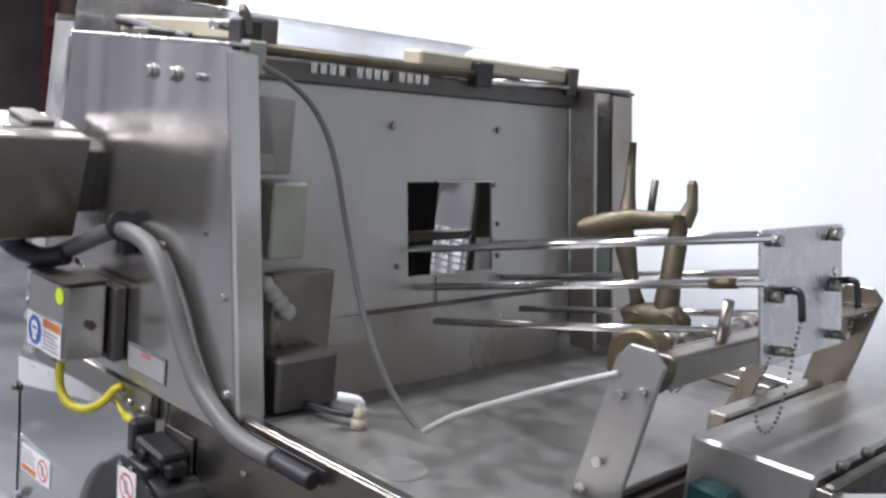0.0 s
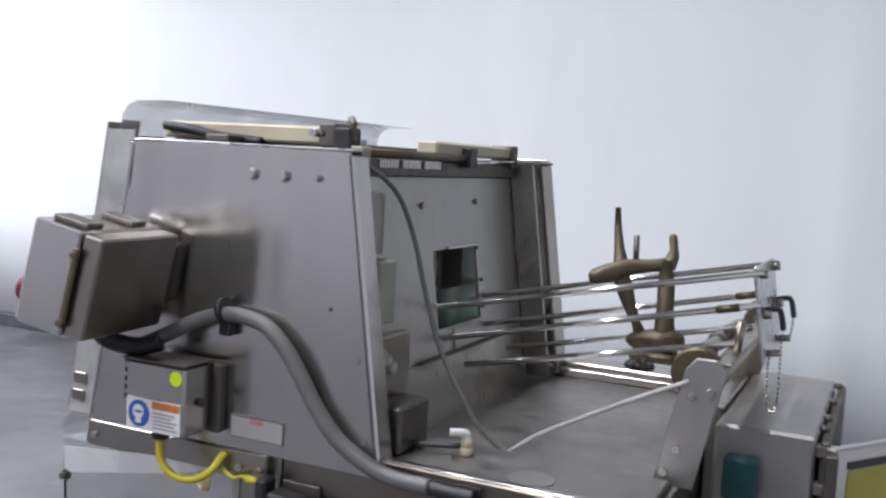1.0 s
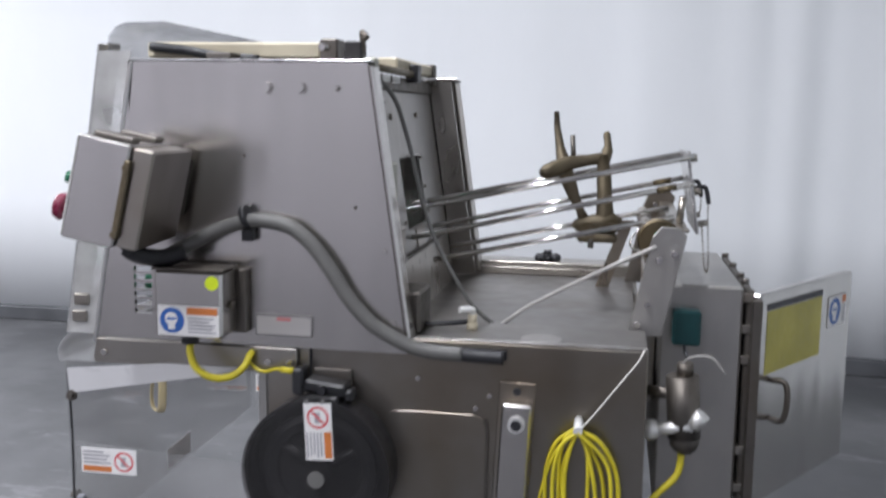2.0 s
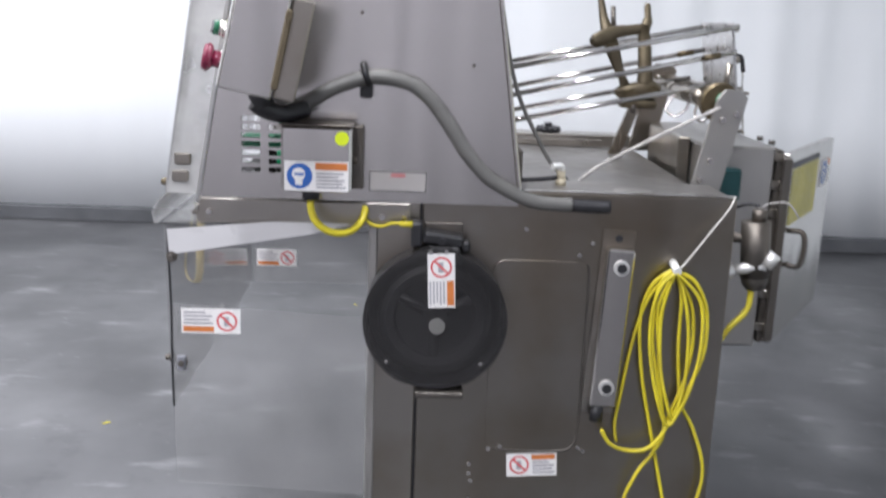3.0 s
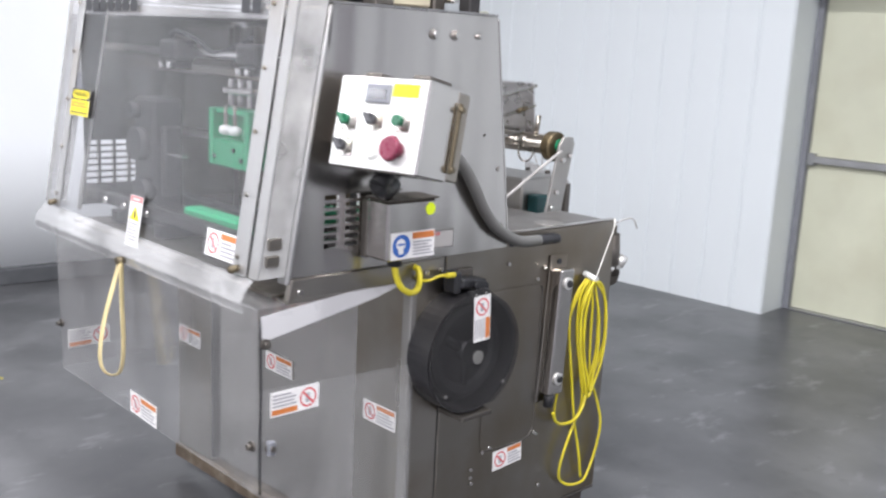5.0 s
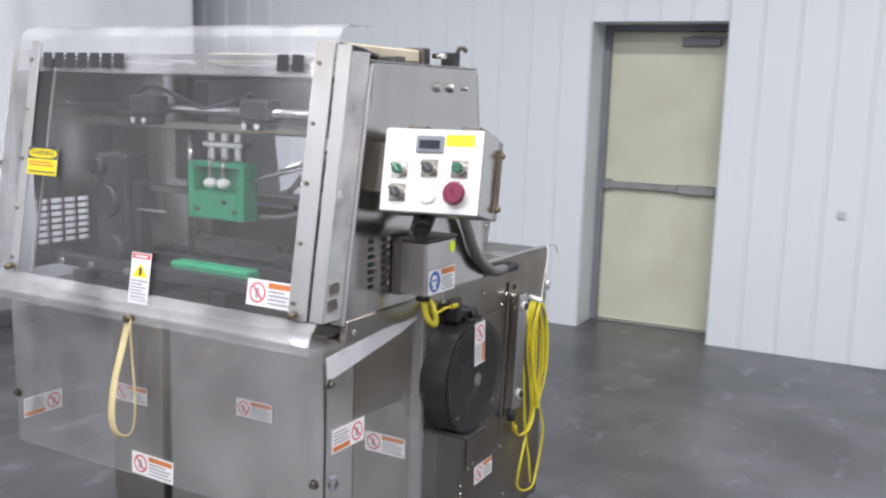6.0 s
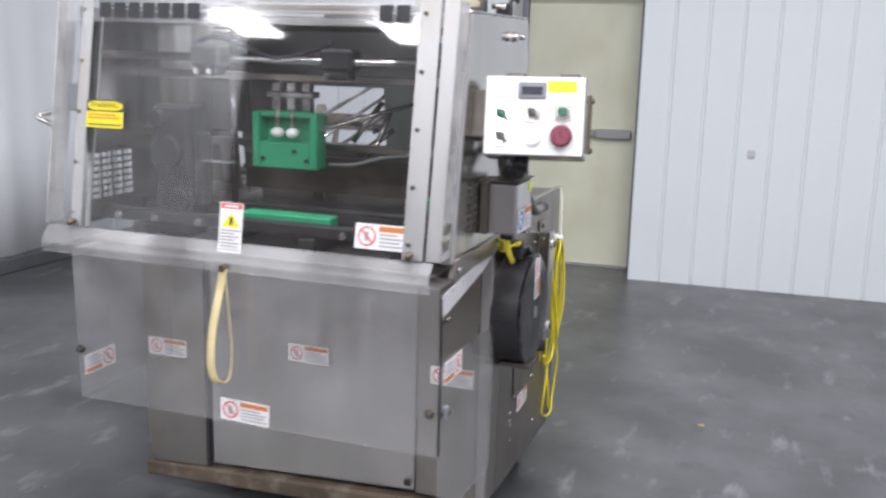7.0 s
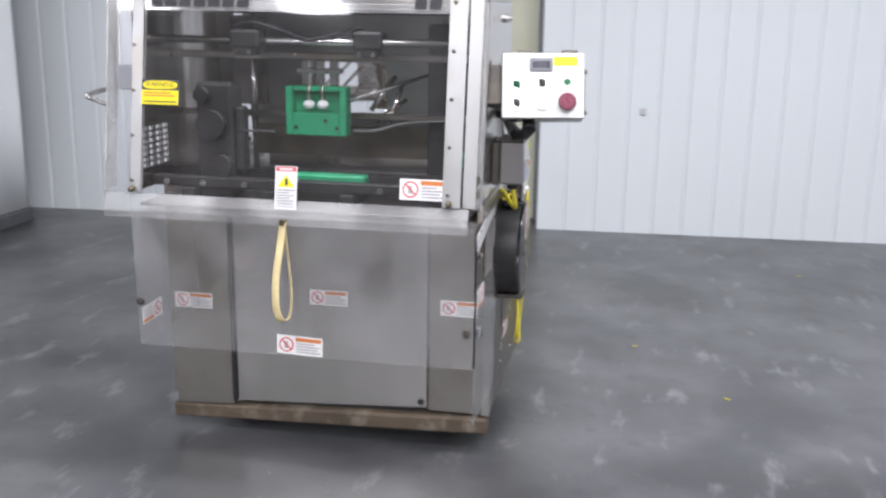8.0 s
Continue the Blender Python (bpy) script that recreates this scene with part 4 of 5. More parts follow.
FOLLOW = Vector((0.025, -0.045, 0.006))
bm = bmesh.new()
limb(bm, [(0.424, 0.68, 1.576), (0.428, 0.677, 1.53), (0.437, 0.668, 1.48), (0.447, 0.655, 1.445), (0.45, 0.645, 1.42)], [0.0067, 0.0092, 0.0126, 0.0185, 0.0218])
limb(bm, [(0.392, 0.585, 1.412), (0.402, 0.59, 1.414), (0.43, 0.61, 1.424), (0.47, 0.635, 1.440), (0.52, 0.655, 1.447), (0.558, 0.665, 1.452), (0.570, 0.668, 1.455)], [0.0101, 0.0185, 0.0227, 0.0193, 0.0151, 0.0168, 0.0067])
limb(bm, [(0.557, 0.665, 1.445), (0.566, 0.668, 1.475), (0.566, 0.67, 1.488), (0.562, 0.67, 1.515), (0.561, 0.67, 1.524)], [0.0168, 0.0143, 0.0101, 0.0101, 0.0059])
limb(bm, [(0.553, 0.66, 1.46), (0.558, 0.65, 1.41), (0.562, 0.64, 1.35), (0.565, 0.633, 1.30), (0.562, 0.63, 1.262)], [0.0134, 0.0202, 0.0202, 0.0244, 0.0286])
limb(bm, [(0.450, 0.635, 1.43), (0.465, 0.635, 1.39), (0.482, 0.635, 1.345), (0.498, 0.635, 1.312), (0.512, 0.635, 1.28)], [0.0202, 0.0210, 0.0151, 0.0109, 0.0168])
limb(bm, [(0.478, 0.632, 1.272), (0.49, 0.632, 1.272), (0.535, 0.632, 1.275), (0.590, 0.632, 1.280), (0.612, 0.632, 1.282)], [0.0067, 0.0168, 0.0269, 0.0286, 0.0118], 1.0)
box(bm, (0.492, 0.60), (0.60, 0.67), (1.228, 1.252), 0.008)
bmesh.ops.translate(bm, vec=FOLLOW, verts=bm.verts[:])
casting = part("rod_follower", bm, BRONZE, machine, "brown weathered cast follower with two prongs")
rodpart("prong", (0.499, 0.645, 1.446), (0.494, 0.655, 1.518), 0.007, STEEL_DARK, casting, "dark steel prong")
for bx, bz in ((0.532, 1.272), (0.598, 1.282)):
    bm = bmesh.new()
    rod(bm, (bx + 0.012, 0.59, bz), (bx + 0.012, 0.556, bz), 0.018, 18)
    rod(bm, (bx + 0.012, 0.556, bz), (bx + 0.012, 0.552, bz), 0.012, 16)
    rod(bm, (bx + 0.012, 0.552, bz), (bx + 0.012, 0.547, bz), 0.006, 6)
    part("roller", bm, BRASS, casting, "brass roller")
rodpart("bolt", (0.555, 0.56, 1.245), (0.555, 0.56, 1.220), 0.008, STEEL_DARK, casting, seg=8)

# arm frame that carries the end plate
bm = bmesh.new()
prism(bm, [(0.655, 1.052), (0.735, 1.052), (0.785, 1.295), (0.765, 1.315), (0.725, 1.315), (0.705, 1.29)], "y", 0.262, 0.272, bevel=0.002)
arm = part("support_arm", bm, STEEL_PALE, machine, "slanted stainless support arm")
for bx, bz in ((0.722, 1.238), (0.757, 1.252), (0.70, 1.13), (0.678, 1.08)):
    rodpart("bolt", (bx, 0.262, bz), (bx, 0.252, bz), 0.008, STEEL, arm, seg=6)
bm = bmesh.new()
prism(bm, [(0.655, 1.052), (0.735, 1.052), (0.80, 1.325), (0.78, 1.345), (0.725, 1.345), (0.705, 1.30)], "y", 1.040, 1.050, bevel=0.002)
arm2 = part("support_arm", bm, STEEL_DULL, machine, "slanted stainless support arm, stained")
for bx, bz in ((0.74, 1.30), (0.77, 1.29)):
    rodpart("bolt", (bx, 1.040, bz), (bx, 1.025, bz), 0.009, STEEL, arm2, seg=6)
bm = bmesh.new()
box(bm, (0.752, 0.760), (0.273, 1.039), (1.245, 1.310), 0.002)
box(bm, (0.760, 0.79), (0.273, 1.039), (1.302, 1.310), 0.002)
part("cross_channel", bm, STEEL_DULL, machine, "stained stainless cross channel")
bm = bmesh.new()
lathe(bm, [(0.012, 0.285), (0.047, 0.285), (0.051, 0.290), (0.051, 0.318), (0.047, 0.323), (0.012, 0.323)], (0.722, 1.280), 28)
pulley = part("belt_pulley", bm, BRASS, machine, "tarnished brown pulley with a green face")
bm = bmesh.new()
lathe(bm, [(0.004, 0.281), (0.022, 0.281), (0.022, 0.284), (0.004, 0.284)], (0.728, 1.284), 24)
part("pulley_face", bm, GREEN, pulley, "green pulley face")
bm = bmesh.new()
rod(bm, (0.70, 0.30, 1.285), (0.70, 0.95, 1.285), 0.016)
roll = part("idler_roller", bm, STEEL_DULL, machine, "stained steel idler roller")
for yy in (0.40, 0.52, 0.66, 0.80):
    rodpart("collar", (0.70, yy, 1.285), (0.70, yy + 0.03, 1.285), 0.021, STEEL_DULL, roll, seg=16)
rodpart("lever", (0.775, 0.435, 1.30), (0.782, 0.43, 1.375), 0.009, STEEL_DULL, machine, "short steel lever")
bm = bmesh.new()
prism(bm, [(0.702, 0.58), (0.738, 0.58), (0.738, 0.98), (0.72, 0.98), (0.708, 0.965), (0.702, 0.945)], "z", 0.80, 1.153, bevel=0.004)
part("drive_cover", bm, STEEL_DULL, machine, "stainless drive cover")
bm = bmesh.new()
prism(bm, [(0.565, 1.052), (0.605, 1.052), (0.675, 1.26), (0.64, 1.26)], "y", 0.92, 0.93)
part("brace", bm, STEEL_DULL, machine, "slanted stained brace")
cablepart("guide_wire", [(0.69, 0.62, 1.28), (0.66, 0.60, 1.235), (0.68, 0.58, 1.215), (0.71, 0.57, 1.235), (0.72, 0.57, 1.27)], 0.004, STEEL, machine, "thin bent guide wire", steps=5, seg=6)
cablepart("guide_wire", [(0.72, 0.46, 1.28), (0.70, 0.44, 1.235), (0.715, 0.42, 1.215), (0.735, 0.41, 1.235), (0.74, 0.41, 1.27)], 0.004, STEEL, machine, "thin bent guide wire", steps=5, seg=6)
bm = bmesh.new()
for k in range(9):
    a = 2 * math.pi * k / 9
    ball(bm, (0.40 + 0.033 * math.cos(a), 1.19 + 0.033 * math.sin(a), 1.098), 0.013)
rod(bm, (0.40, 1.19, 1.086), (0.40, 1.19, 1.108), 0.033, 18)
rod(bm, (0.40, 1.19, 1.108), (0.40, 1.19, 1.122), 0.014, 12)
part("star_knob", bm, BLACK, machine, "black star knob")

# ---- electrical box behind, its door ajar ----
ebox = boxpart("electrical_box", (0.742, 0.945), (0.452, 1.10), (0.56, 1.148), STEEL_PALE, machine, "stainless electrical box", 0.006)
bm = bmesh.new()
box(bm, (0.953, 0.972), (0.46, 1.09), (0.57, 1.14), 0.004)
part("box_rim", bm, STEEL_DARK, ebox, "dark door seal rim")
for zz in (1.12, 1.04, 0.96, 0.72, 0.62):
    boxpart("clamp", (0.945, 0.985), (0.455, 0.48), (zz - 0.012, zz + 0.012), STEEL_DULL, ebox, "screw clamp")
for yy in (0.52, 0.62, 0.80, 1.0):
    rodpart("screw", (0.955, yy, 1.148), (0.955, yy, 1.160), 0.010, STEEL_DARK, ebox, seg=8)
boxpart("terminal", (0.77, 0.84), (0.405, 0.451), (1.0, 1.09), TEAL, ebox, "teal connector housing", 0.006)
HINGE, SWING = Vector((0.975, 0.445, 0)), 56.0
turn = Matrix.Translation(HINGE) @ Matrix.Rotation(radians(SWING), 4, "Z")
bm = bmesh.new()
box(bm, (0.0, 0.58), (-0.012, 0.014), (0.575, 1.133), 0.005, turn)
ebox_door = part("box_door", bm, STEEL, ebox, "open stainless box door")


def stick(parent, m, x, z, w, h, kind, label, face=-0.012):
    """A sticker on a sheet drawn in the axes of m, whose outside looks along its -y."""
    at = m @ Vector((x, face, z))
    u, v = m.to_3x3() @ Vector((1, 0, 0)), m.to_3x3() @ Vector((0, 0, 1))
    return warning_label(parent, at, u, v, w, h, kind, label=label)


# yellow notice and small label on the open door: thin plates, dark header above
bm = bmesh.new()
box(bm, (0.04, 0.37), (-0.0135, -0.0125), (0.92, 1.085), m=turn)
box(bm, (0.04, 0.37), (-0.0145, -0.0138), (1.088, 1.104), m=turn, mat=1)
part("door_notice", bm, [OLIVE, INK], machine, "yellow notice with a dark upper edge")
stick(ebox_door, turn, 0.415, 0.985, 0.12, 0.09, "glove", "blue and white glove sign", -0.0125)
bm = bmesh.new()
cable(bm, [turn @ Vector(p) for p in ((0.08, -0.012, 0.90), (0.08, -0.05, 0.90), (0.08, -0.06, 0.86), (0.08, -0.05, 0.80), (0.08, -0.012, 0.80))], 0.008, 4)
part("box_door_latch", bm, STEEL_DARK, machine, "dark pull handle")
boxpart("box_hinge", (0.965, 0.99), (0.432, 0.449), (0.585, 1.12), STEEL_DARK, machine, "dark hinge strip", 0.003)
# valves and hoses beside the box
bm = bmesh.new()
rod(bm, (0.70, 0.10, 0.965), (0.775, 0.08, 0.965), 0.013)
rod(bm, (0.775, 0.08, 1.01), (0.785, 0.075, 0.87), 0.036, 14)
rod(bm, (0.78, 0.075, 1.01), (0.78, 0.075, 1.04), 0.018, 10)
ball(bm, (0.785, 0.075, 0.865), 0.034)
regulator = part("air_regulator", bm, STEEL_DARK, machine, "grimy dark air regulator")
bm = bmesh.new()
rod(bm, (0.71, 0.07, 0.885), (0.80, 0.05, 0.905), 0.014, 10)
ball(bm, (0.712, 0.07, 0.885), 0.024)
rod(bm, (0.80, 0.05, 0.905), (0.82, 0.045, 0.935), 0.017, 10)
part("pipe_elbow", bm, WHITE_METAL, machine, "bright pipe elbow")
cablepart("stray_cable", [(0.78, 0.08, 0.86), (0.775, 0.07, 0.79), (0.73, 0.06, 0.74), (0.70, 0.05, 0.70)], 0.008, CORD, machine, "yellow cable", steps=4)
cablepart("wire", [(0.80, 0.43, 1.01), (0.80, 0.36, 0.99), (0.79, 0.20, 1.03), (0.785, 0.10, 1.045)], 0.004, INK, machine, "thin dark wire", steps=4, seg=6)
cablepart("wire", [(0.775, 0.07, 1.04), (0.79, 0.045, 1.06), (0.83, 0.03, 1.065), (0.86, 0.03, 1.03)], 0.0022, TUBING, machine, "thin pale wire", steps=4, seg=6)

# ---- control box on the side ----
TL, TR, BL = Vector((-0.452, -0.050, 1.519)), Vector((-0.416, -0.309, 1.523)), Vector((-0.494, -0.060, 1.316))
cu = (TR - TL).normalized()
cv = (TL - BL)
cv = (cv - cu * cv.dot(cu)).normalized()
cn = cu.cross(cv)
CW, CH = (TR - TL).length, (TL - BL).length
cm = Matrix((cu, cv, cn)).transposed().to_4x4()
cm.translation = BL


def facing(bm, p, q, r, seg=16, r2=None):
    rod(bm, cm @ Vector(p), cm @ Vector(q), r, seg, r2)


bm = bmesh.new()
box(bm, (0, CW), (0, CH), (-0.105, 0.0), 0.004, cm)
cbox = part("control_box", bm, STEEL, machine, "stainless control box with a bright aluminium operating face")
bm = bmesh.new()
box(bm, (0.004, CW - 0.004), (0.004, CH - 0.004), (-0.152, -0.108), 0.004, cm)
part("back_half", bm, STEEL_DULL, cbox)
bm = bmesh.new()
box(bm, (0.003, CW - 0.003), (0.003, CH - 0.003), (0.0005, 0.003), 0.001, cm)
part("faceplate", bm, FACE, cbox, "bare aluminium faceplate, its bright reflection painted white")
bm = bmesh.new()
box(bm, (CW + 0.001, CW + 0.010), (0.02, CH - 0.03), (-0.114, -0.100), 0.003, cm)
rod(bm, cm @ Vector((CW + 0.004, 0.03, -0.107)), cm @ Vector((CW + 0.016, 0.03, -0.107)), 0.007, 8)
rod(bm, cm @ Vector((CW + 0.004, CH - 0.045, -0.107)), cm @ Vector((CW + 0.016, CH - 0.045, -0.107)), 0.007, 8)
part("hinge_strip", bm, BRONZE, cbox, "brownish clamp strip")
for yy in (0.05, 0.19):
    bm = bmesh.new()
    box(bm, (yy, yy + 0.05), (CH, CH + 0.012), (-0.10, -0.02), 0.003, cm)
    part("top_clamp", bm, STEEL_DARK, cbox, "dark top clamp")
bm = bmesh.new()
box(bm, (-0.05, 0.0), (0.05, CH - 0.03), (-0.14, -0.05), 0.004, cm)
part("box_mount", bm, STEEL_DARK, cbox, "dark steel mounting bracket")
bm = bmesh.new()
box(bm, (0.088, 0.160), (0.148, 0.190), (0.003, 0.010), 0.002, cm)
disp = part("counter", bm, FRAME, cbox, "small dark digital counter")
bm = bmesh.new()
box(bm, (0.097, 0.151), (0.157, 0.178), (0.0102, 0.011), 0, cm)
part("counter_window", bm, DISPLAY, disp)
bm = bmesh.new()
box(bm, (0.163, 0.238), (0.165, 0.194), (0.0031, 0.0038), 0, cm)
part("lime_sticker", bm, LIME, cbox, "fluorescent yellow-green sticker")


def knob(x, y, cap, kind, label):
    bm = bmesh.new()
    box(bm, (x - 0.022, x + 0.022), (y - 0.022, y + 0.022), (0.003, 0.005), 0.001, cm)
    facing(bm, (x, y, 0.005), (x, y, 0.011), 0.0205, 6)
    facing(bm, (x, y, 0.011), (x, y, 0.019), 0.0165, 20)
    base = part("selector" if kind == "turn" else "push_button", bm, CHROME, cbox, label)
    bm = bmesh.new()
    if kind == "turn":
        facing(bm, (x, y, 0.018), (x, y, 0.026), 0.0125, 16)
        box(bm, (-0.004, 0.004), (-0.015, 0.015), (0.026, 0.040), 0.002, cm @ Matrix.Translation((x, y, 0)) @ Matrix.Rotation(0.7, 4, "Z"))
    elif kind == "push":
        facing(bm, (x, y, 0.018), (x, y, 0.030), 0.0135, 16, 0.012)
    part("cap", bm, cap, base)


knob(0.048, 0.105, GREENCAP, "turn", "dark green selector switch")
knob(0.127, 0.110, INK, "turn", "black selector switch")
knob(0.205, 0.112, GREENCAP, "push", "green start button")
knob(0.048, 0.048, INK, "turn", "black selector switch")
bm = bmesh.new()
facing(bm, (0.130, 0.047, 0.003), (0.130, 0.047, 0.009), 0.0225, 24)
facing(bm, (0.130, 0.047, 0.009), (0.130, 0.047, 0.013), 0.019, 24)
part("blank_button", bm, WHITE, cbox, "white round lamp cover")
bm = bmesh.new()
facing(bm, (0.205, 0.050, 0.003), (0.205, 0.050, 0.022), 0.017, 20)
facing(bm, (0.205, 0.050, 0.022), (0.205, 0.050, 0.030), 0.022, 24, 0.029)
facing(bm, (0.205, 0.050, 0.030), (0.205, 0.050, 0.040), 0.029, 24, 0.024)
part("stop_button", bm, MUSHROOM, cbox, "dark red mushroom stop button")
bm = bmesh.new()
rod(bm, cm @ Vector((0.09, 0.0, -0.10)), cm @ Vector((0.09, -0.03, -0.075)), 0.022, 14)
cable(bm, [cm @ Vector((0.09, -0.025, -0.075)), (-0.395, -0.13, 1.262), (-0.355, -0.10, 1.250), (-0.31, -0.075, 1.262)], 0.020, 5, 10)
part("cable_gland", bm, BLACK, cbox, "black cable gland and elbow")
cablepart("flexible_conduit", [(-0.345, -0.080, 1.256), (-0.30, -0.062, 1.280), (-0.262, -0.046, 1.302), (-0.222, -0.040, 1.319), (-0.180, -0.038, 1.330), (-0.140, -0.037, 1.332), (-0.085, -0.036, 1.322), (-0.048, -0.036, 1.298),
                               (-0.017, -0.035, 1.265), (0.014, -0.035, 1.222), (0.044, -0.034, 1.176), (0.076, -0.034, 1.138), (0.112, -0.033, 1.106), (0.180, -0.031, 1.071), (0.231, -0.028, 1.058), (0.30, -0.022, 1.054)], 0.0165, CONDUIT, machine, "grey flexible conduit", seg=12)
boxpart("conduit_slot", (0.20, 0.396), (-0.002, 0.001), (1.040, 1.064), BLACK, side, "dark slot for the conduit", 0.0008)
cablepart("conduit_boot", [(0.285, -0.022, 1.054), (0.33, -0.019, 1.051), (0.391, -0.018, 1.050)], 0.0145, BLACK, machine, "black rubber conduit boot", seg=12)
bm = bmesh.new()
rod(bm, (-0.188, -0.034, 1.336), (-0.176, -0.034, 1.340), 0.028, 16)
box(bm, (-0.196, -0.168), (-0.036, -0.012), (1.285, 1.315), 0.003)
part("conduit_clamp", bm, BLACK, machine, "black conduit clamp")
rodpart("spare_bolt", (-0.085, -0.012, 1.318), (-0.085, -0.024, 1.318), 0.008, STEEL, near_side, seg=6)

# ---- small electrical box on the side ----
bm = bmesh.new()
box(bm, (-0.362, -0.207), (-0.123, -0.040), (1.082, 1.228), 0.006)
jbox = part("switch_box", bm, STEEL, machine, "small stainless switch box with stickers")
boxpart("box_back", (-0.358, -0.185), (-0.038, -0.014), (1.078, 1.222), STEEL_DARK, jbox, "", 0.003)
boxpart("box_top_lip", (-0.366, -0.203), (-0.127, -0.036), (1.2285, 1.233), STEEL_DARK, jbox, "", 0.001)
rodpart("key_lock", (-0.206, -0.075, 1.150), (-0.198, -0.075, 1.150), 0.009, STEEL_DARK, jbox, seg=10)
rodpart("dot_sticker", (-0.2285, -0.1236, 1.2035), (-0.2285, -0.1243, 1.2035), 0.0155, LIME, jbox, "round fluorescent sticker", 20)
warning_label(jbox, (-0.353, -0.1235, 1.086), (1, 0, 0), (0, 0, 1), 0.140, 0.066, "glove", label="blue glove sign with orange header")
rodpart("gland", (-0.300, -0.08, 1.083), (-0.300, -0.08, 1.060), 0.019, BLACK, jbox, "black gland", 14)
cablepart("yellow_lead", [(-0.300, -0.08, 1.066), (-0.298, -0.085, 1.035), (-0.283, -0.088, 1.005), (-0.250, -0.085, 0.985), (-0.212, -0.07, 0.985), (-0.187, -0.05, 1.005), (-0.180, -0.035, 1.026), (-0.18, -0.022, 1.03)],
          0.0085, CORD, machine, "short yellow cable loop")
cablepart("yellow_lead", [(-0.182, -0.03, 1.010), (-0.165, -0.03, 0.995), (-0.140, -0.035, 0.992), (-0.115, -0.045, 1.002), (-0.085, -0.055, 1.004)], 0.0042, CORD, machine, "thin yellow lead", steps=5)
rodpart("yellow_plug", (-0.098, -0.054, 1.004), (-0.068, -0.056, 1.003), 0.0075, CORD, machine, "yellow plug", 10)
warning_label(near_side, (-0.173, -0.0125, 1.070), (1, 0, 0), (0, 0, 1), 0.134, 0.049, "plate", name="name_plate", label="thin steel name plate with a red header")

# ---- handwheel guard ----
WX, WZ = -0.010, 0.782
bm = bmesh.new()
lathe(bm, [(0.148, -0.001), (0.166, -0.001), (0.167, -0.086), (0.158, -0.086), (0.157, -0.020), (0.02, -0.018)], (WX, WZ), 56)
guard = part("handwheel_guard", bm, GUARD, machine, "round black plastic handwheel guard with a smoky cover")
bm = bmesh.new()
lathe(bm, [(0.092, -0.050), (0.098, -0.066), (0.116, -0.070), (0.130, -0.062), (0.133, -0.048), (0.122, -0.036), (0.102, -0.036)], (WX, WZ), 48)
for a in (0.5, 2.6, 4.7):
    rod(bm, (WX, -0.05, WZ), (WX + 0.11 * math.cos(a), -0.052, WZ + 0.11 * math.sin(a)), 0.013, 10)
rod(bm, (WX, -0.02, WZ), (WX, -0.074, WZ), 0.030, 20)
part("handwheel", bm, BLACK, guard, "black spoked handwheel")
# flat cover with a tab above and a straight cut below
outline = []
for k in range(64):
    a = 2 * math.pi * k / 64
    px, pz = 0.168 * math.cos(a), 0.168 * math.sin(a)
    if pz < -0.152:
        pz = -0.152
    if pz > 0.150 and abs(px) < 0.07:
        pz = 0.182 - max(0.0, abs(px) - 0.028) * 0.72
    outline.append((WX + px, WZ + pz))
bm = bmesh.new()
prism(bm, outline, "y", -0.098, -0.0945)
cover_plate = part("guard_cover", bm, SMOKE, guard, "smoky flat plastic cover")
cover_plate.visible_shadow = False
rodpart("hub", (WX + 0.004, -0.0985, WZ - 0.008), (WX + 0.004, -0.102, WZ - 0.008), 0.019, CONDUIT, guard, "grey hub cap", 20)
boxpart("foot_bracket", (-0.052, 0.062), (-0.10, -0.002), (WZ - 0.186, WZ - 0.172), STEEL_DARK, guard, "steel foot bracket", 0.002)
bm = bmesh.new()
box(bm, (-0.045, 0.050), (-0.066, -0.010), (0.955, 0.984), 0.006, Matrix.Translation((0, 0, 0.97)) @ Matrix.Rotation(radians(7), 4, "Y") @ Matrix.Translation((0, 0, -0.97)))
box(bm, (-0.072, -0.046), (-0.065, -0.02), (0.950, 1.010), 0.005)
box(bm, (-0.03, 0.04), (-0.088, -0.067), (0.930, 0.958), 0.004)
box(bm, (0.044, 0.066), (-0.060, -0.02), (0.940, 0.966), 0.005)
rod(bm, (0.0, -0.068, 0.968), (0.0, -0.080, 0.968), 0.010, 10)
switch = part("limit_switch", bm, BLACK, machine, "black safety limit switch")
boxpart("switch_foot", (-0.04, 0.05), (-0.009, -0.002), (0.935, 1.0), STEEL_DARK, switch)
warning_label(guard, (-0.027, -0.0985, 0.818), (1, 0, 0.05), (-0.05, 0, 1), 0.062, 0.128, "ban_tall", label="tall white warning label with orange bar")
for sx, sz in ((-0.121, 0.685), (0.099, 0.685), (-0.026, 0.950), (0.010, 0.952)):
    rodpart("screw", (sx, -0.098, sz), (sx, -0.102, sz), 0.005, STEEL, guard, seg=8)

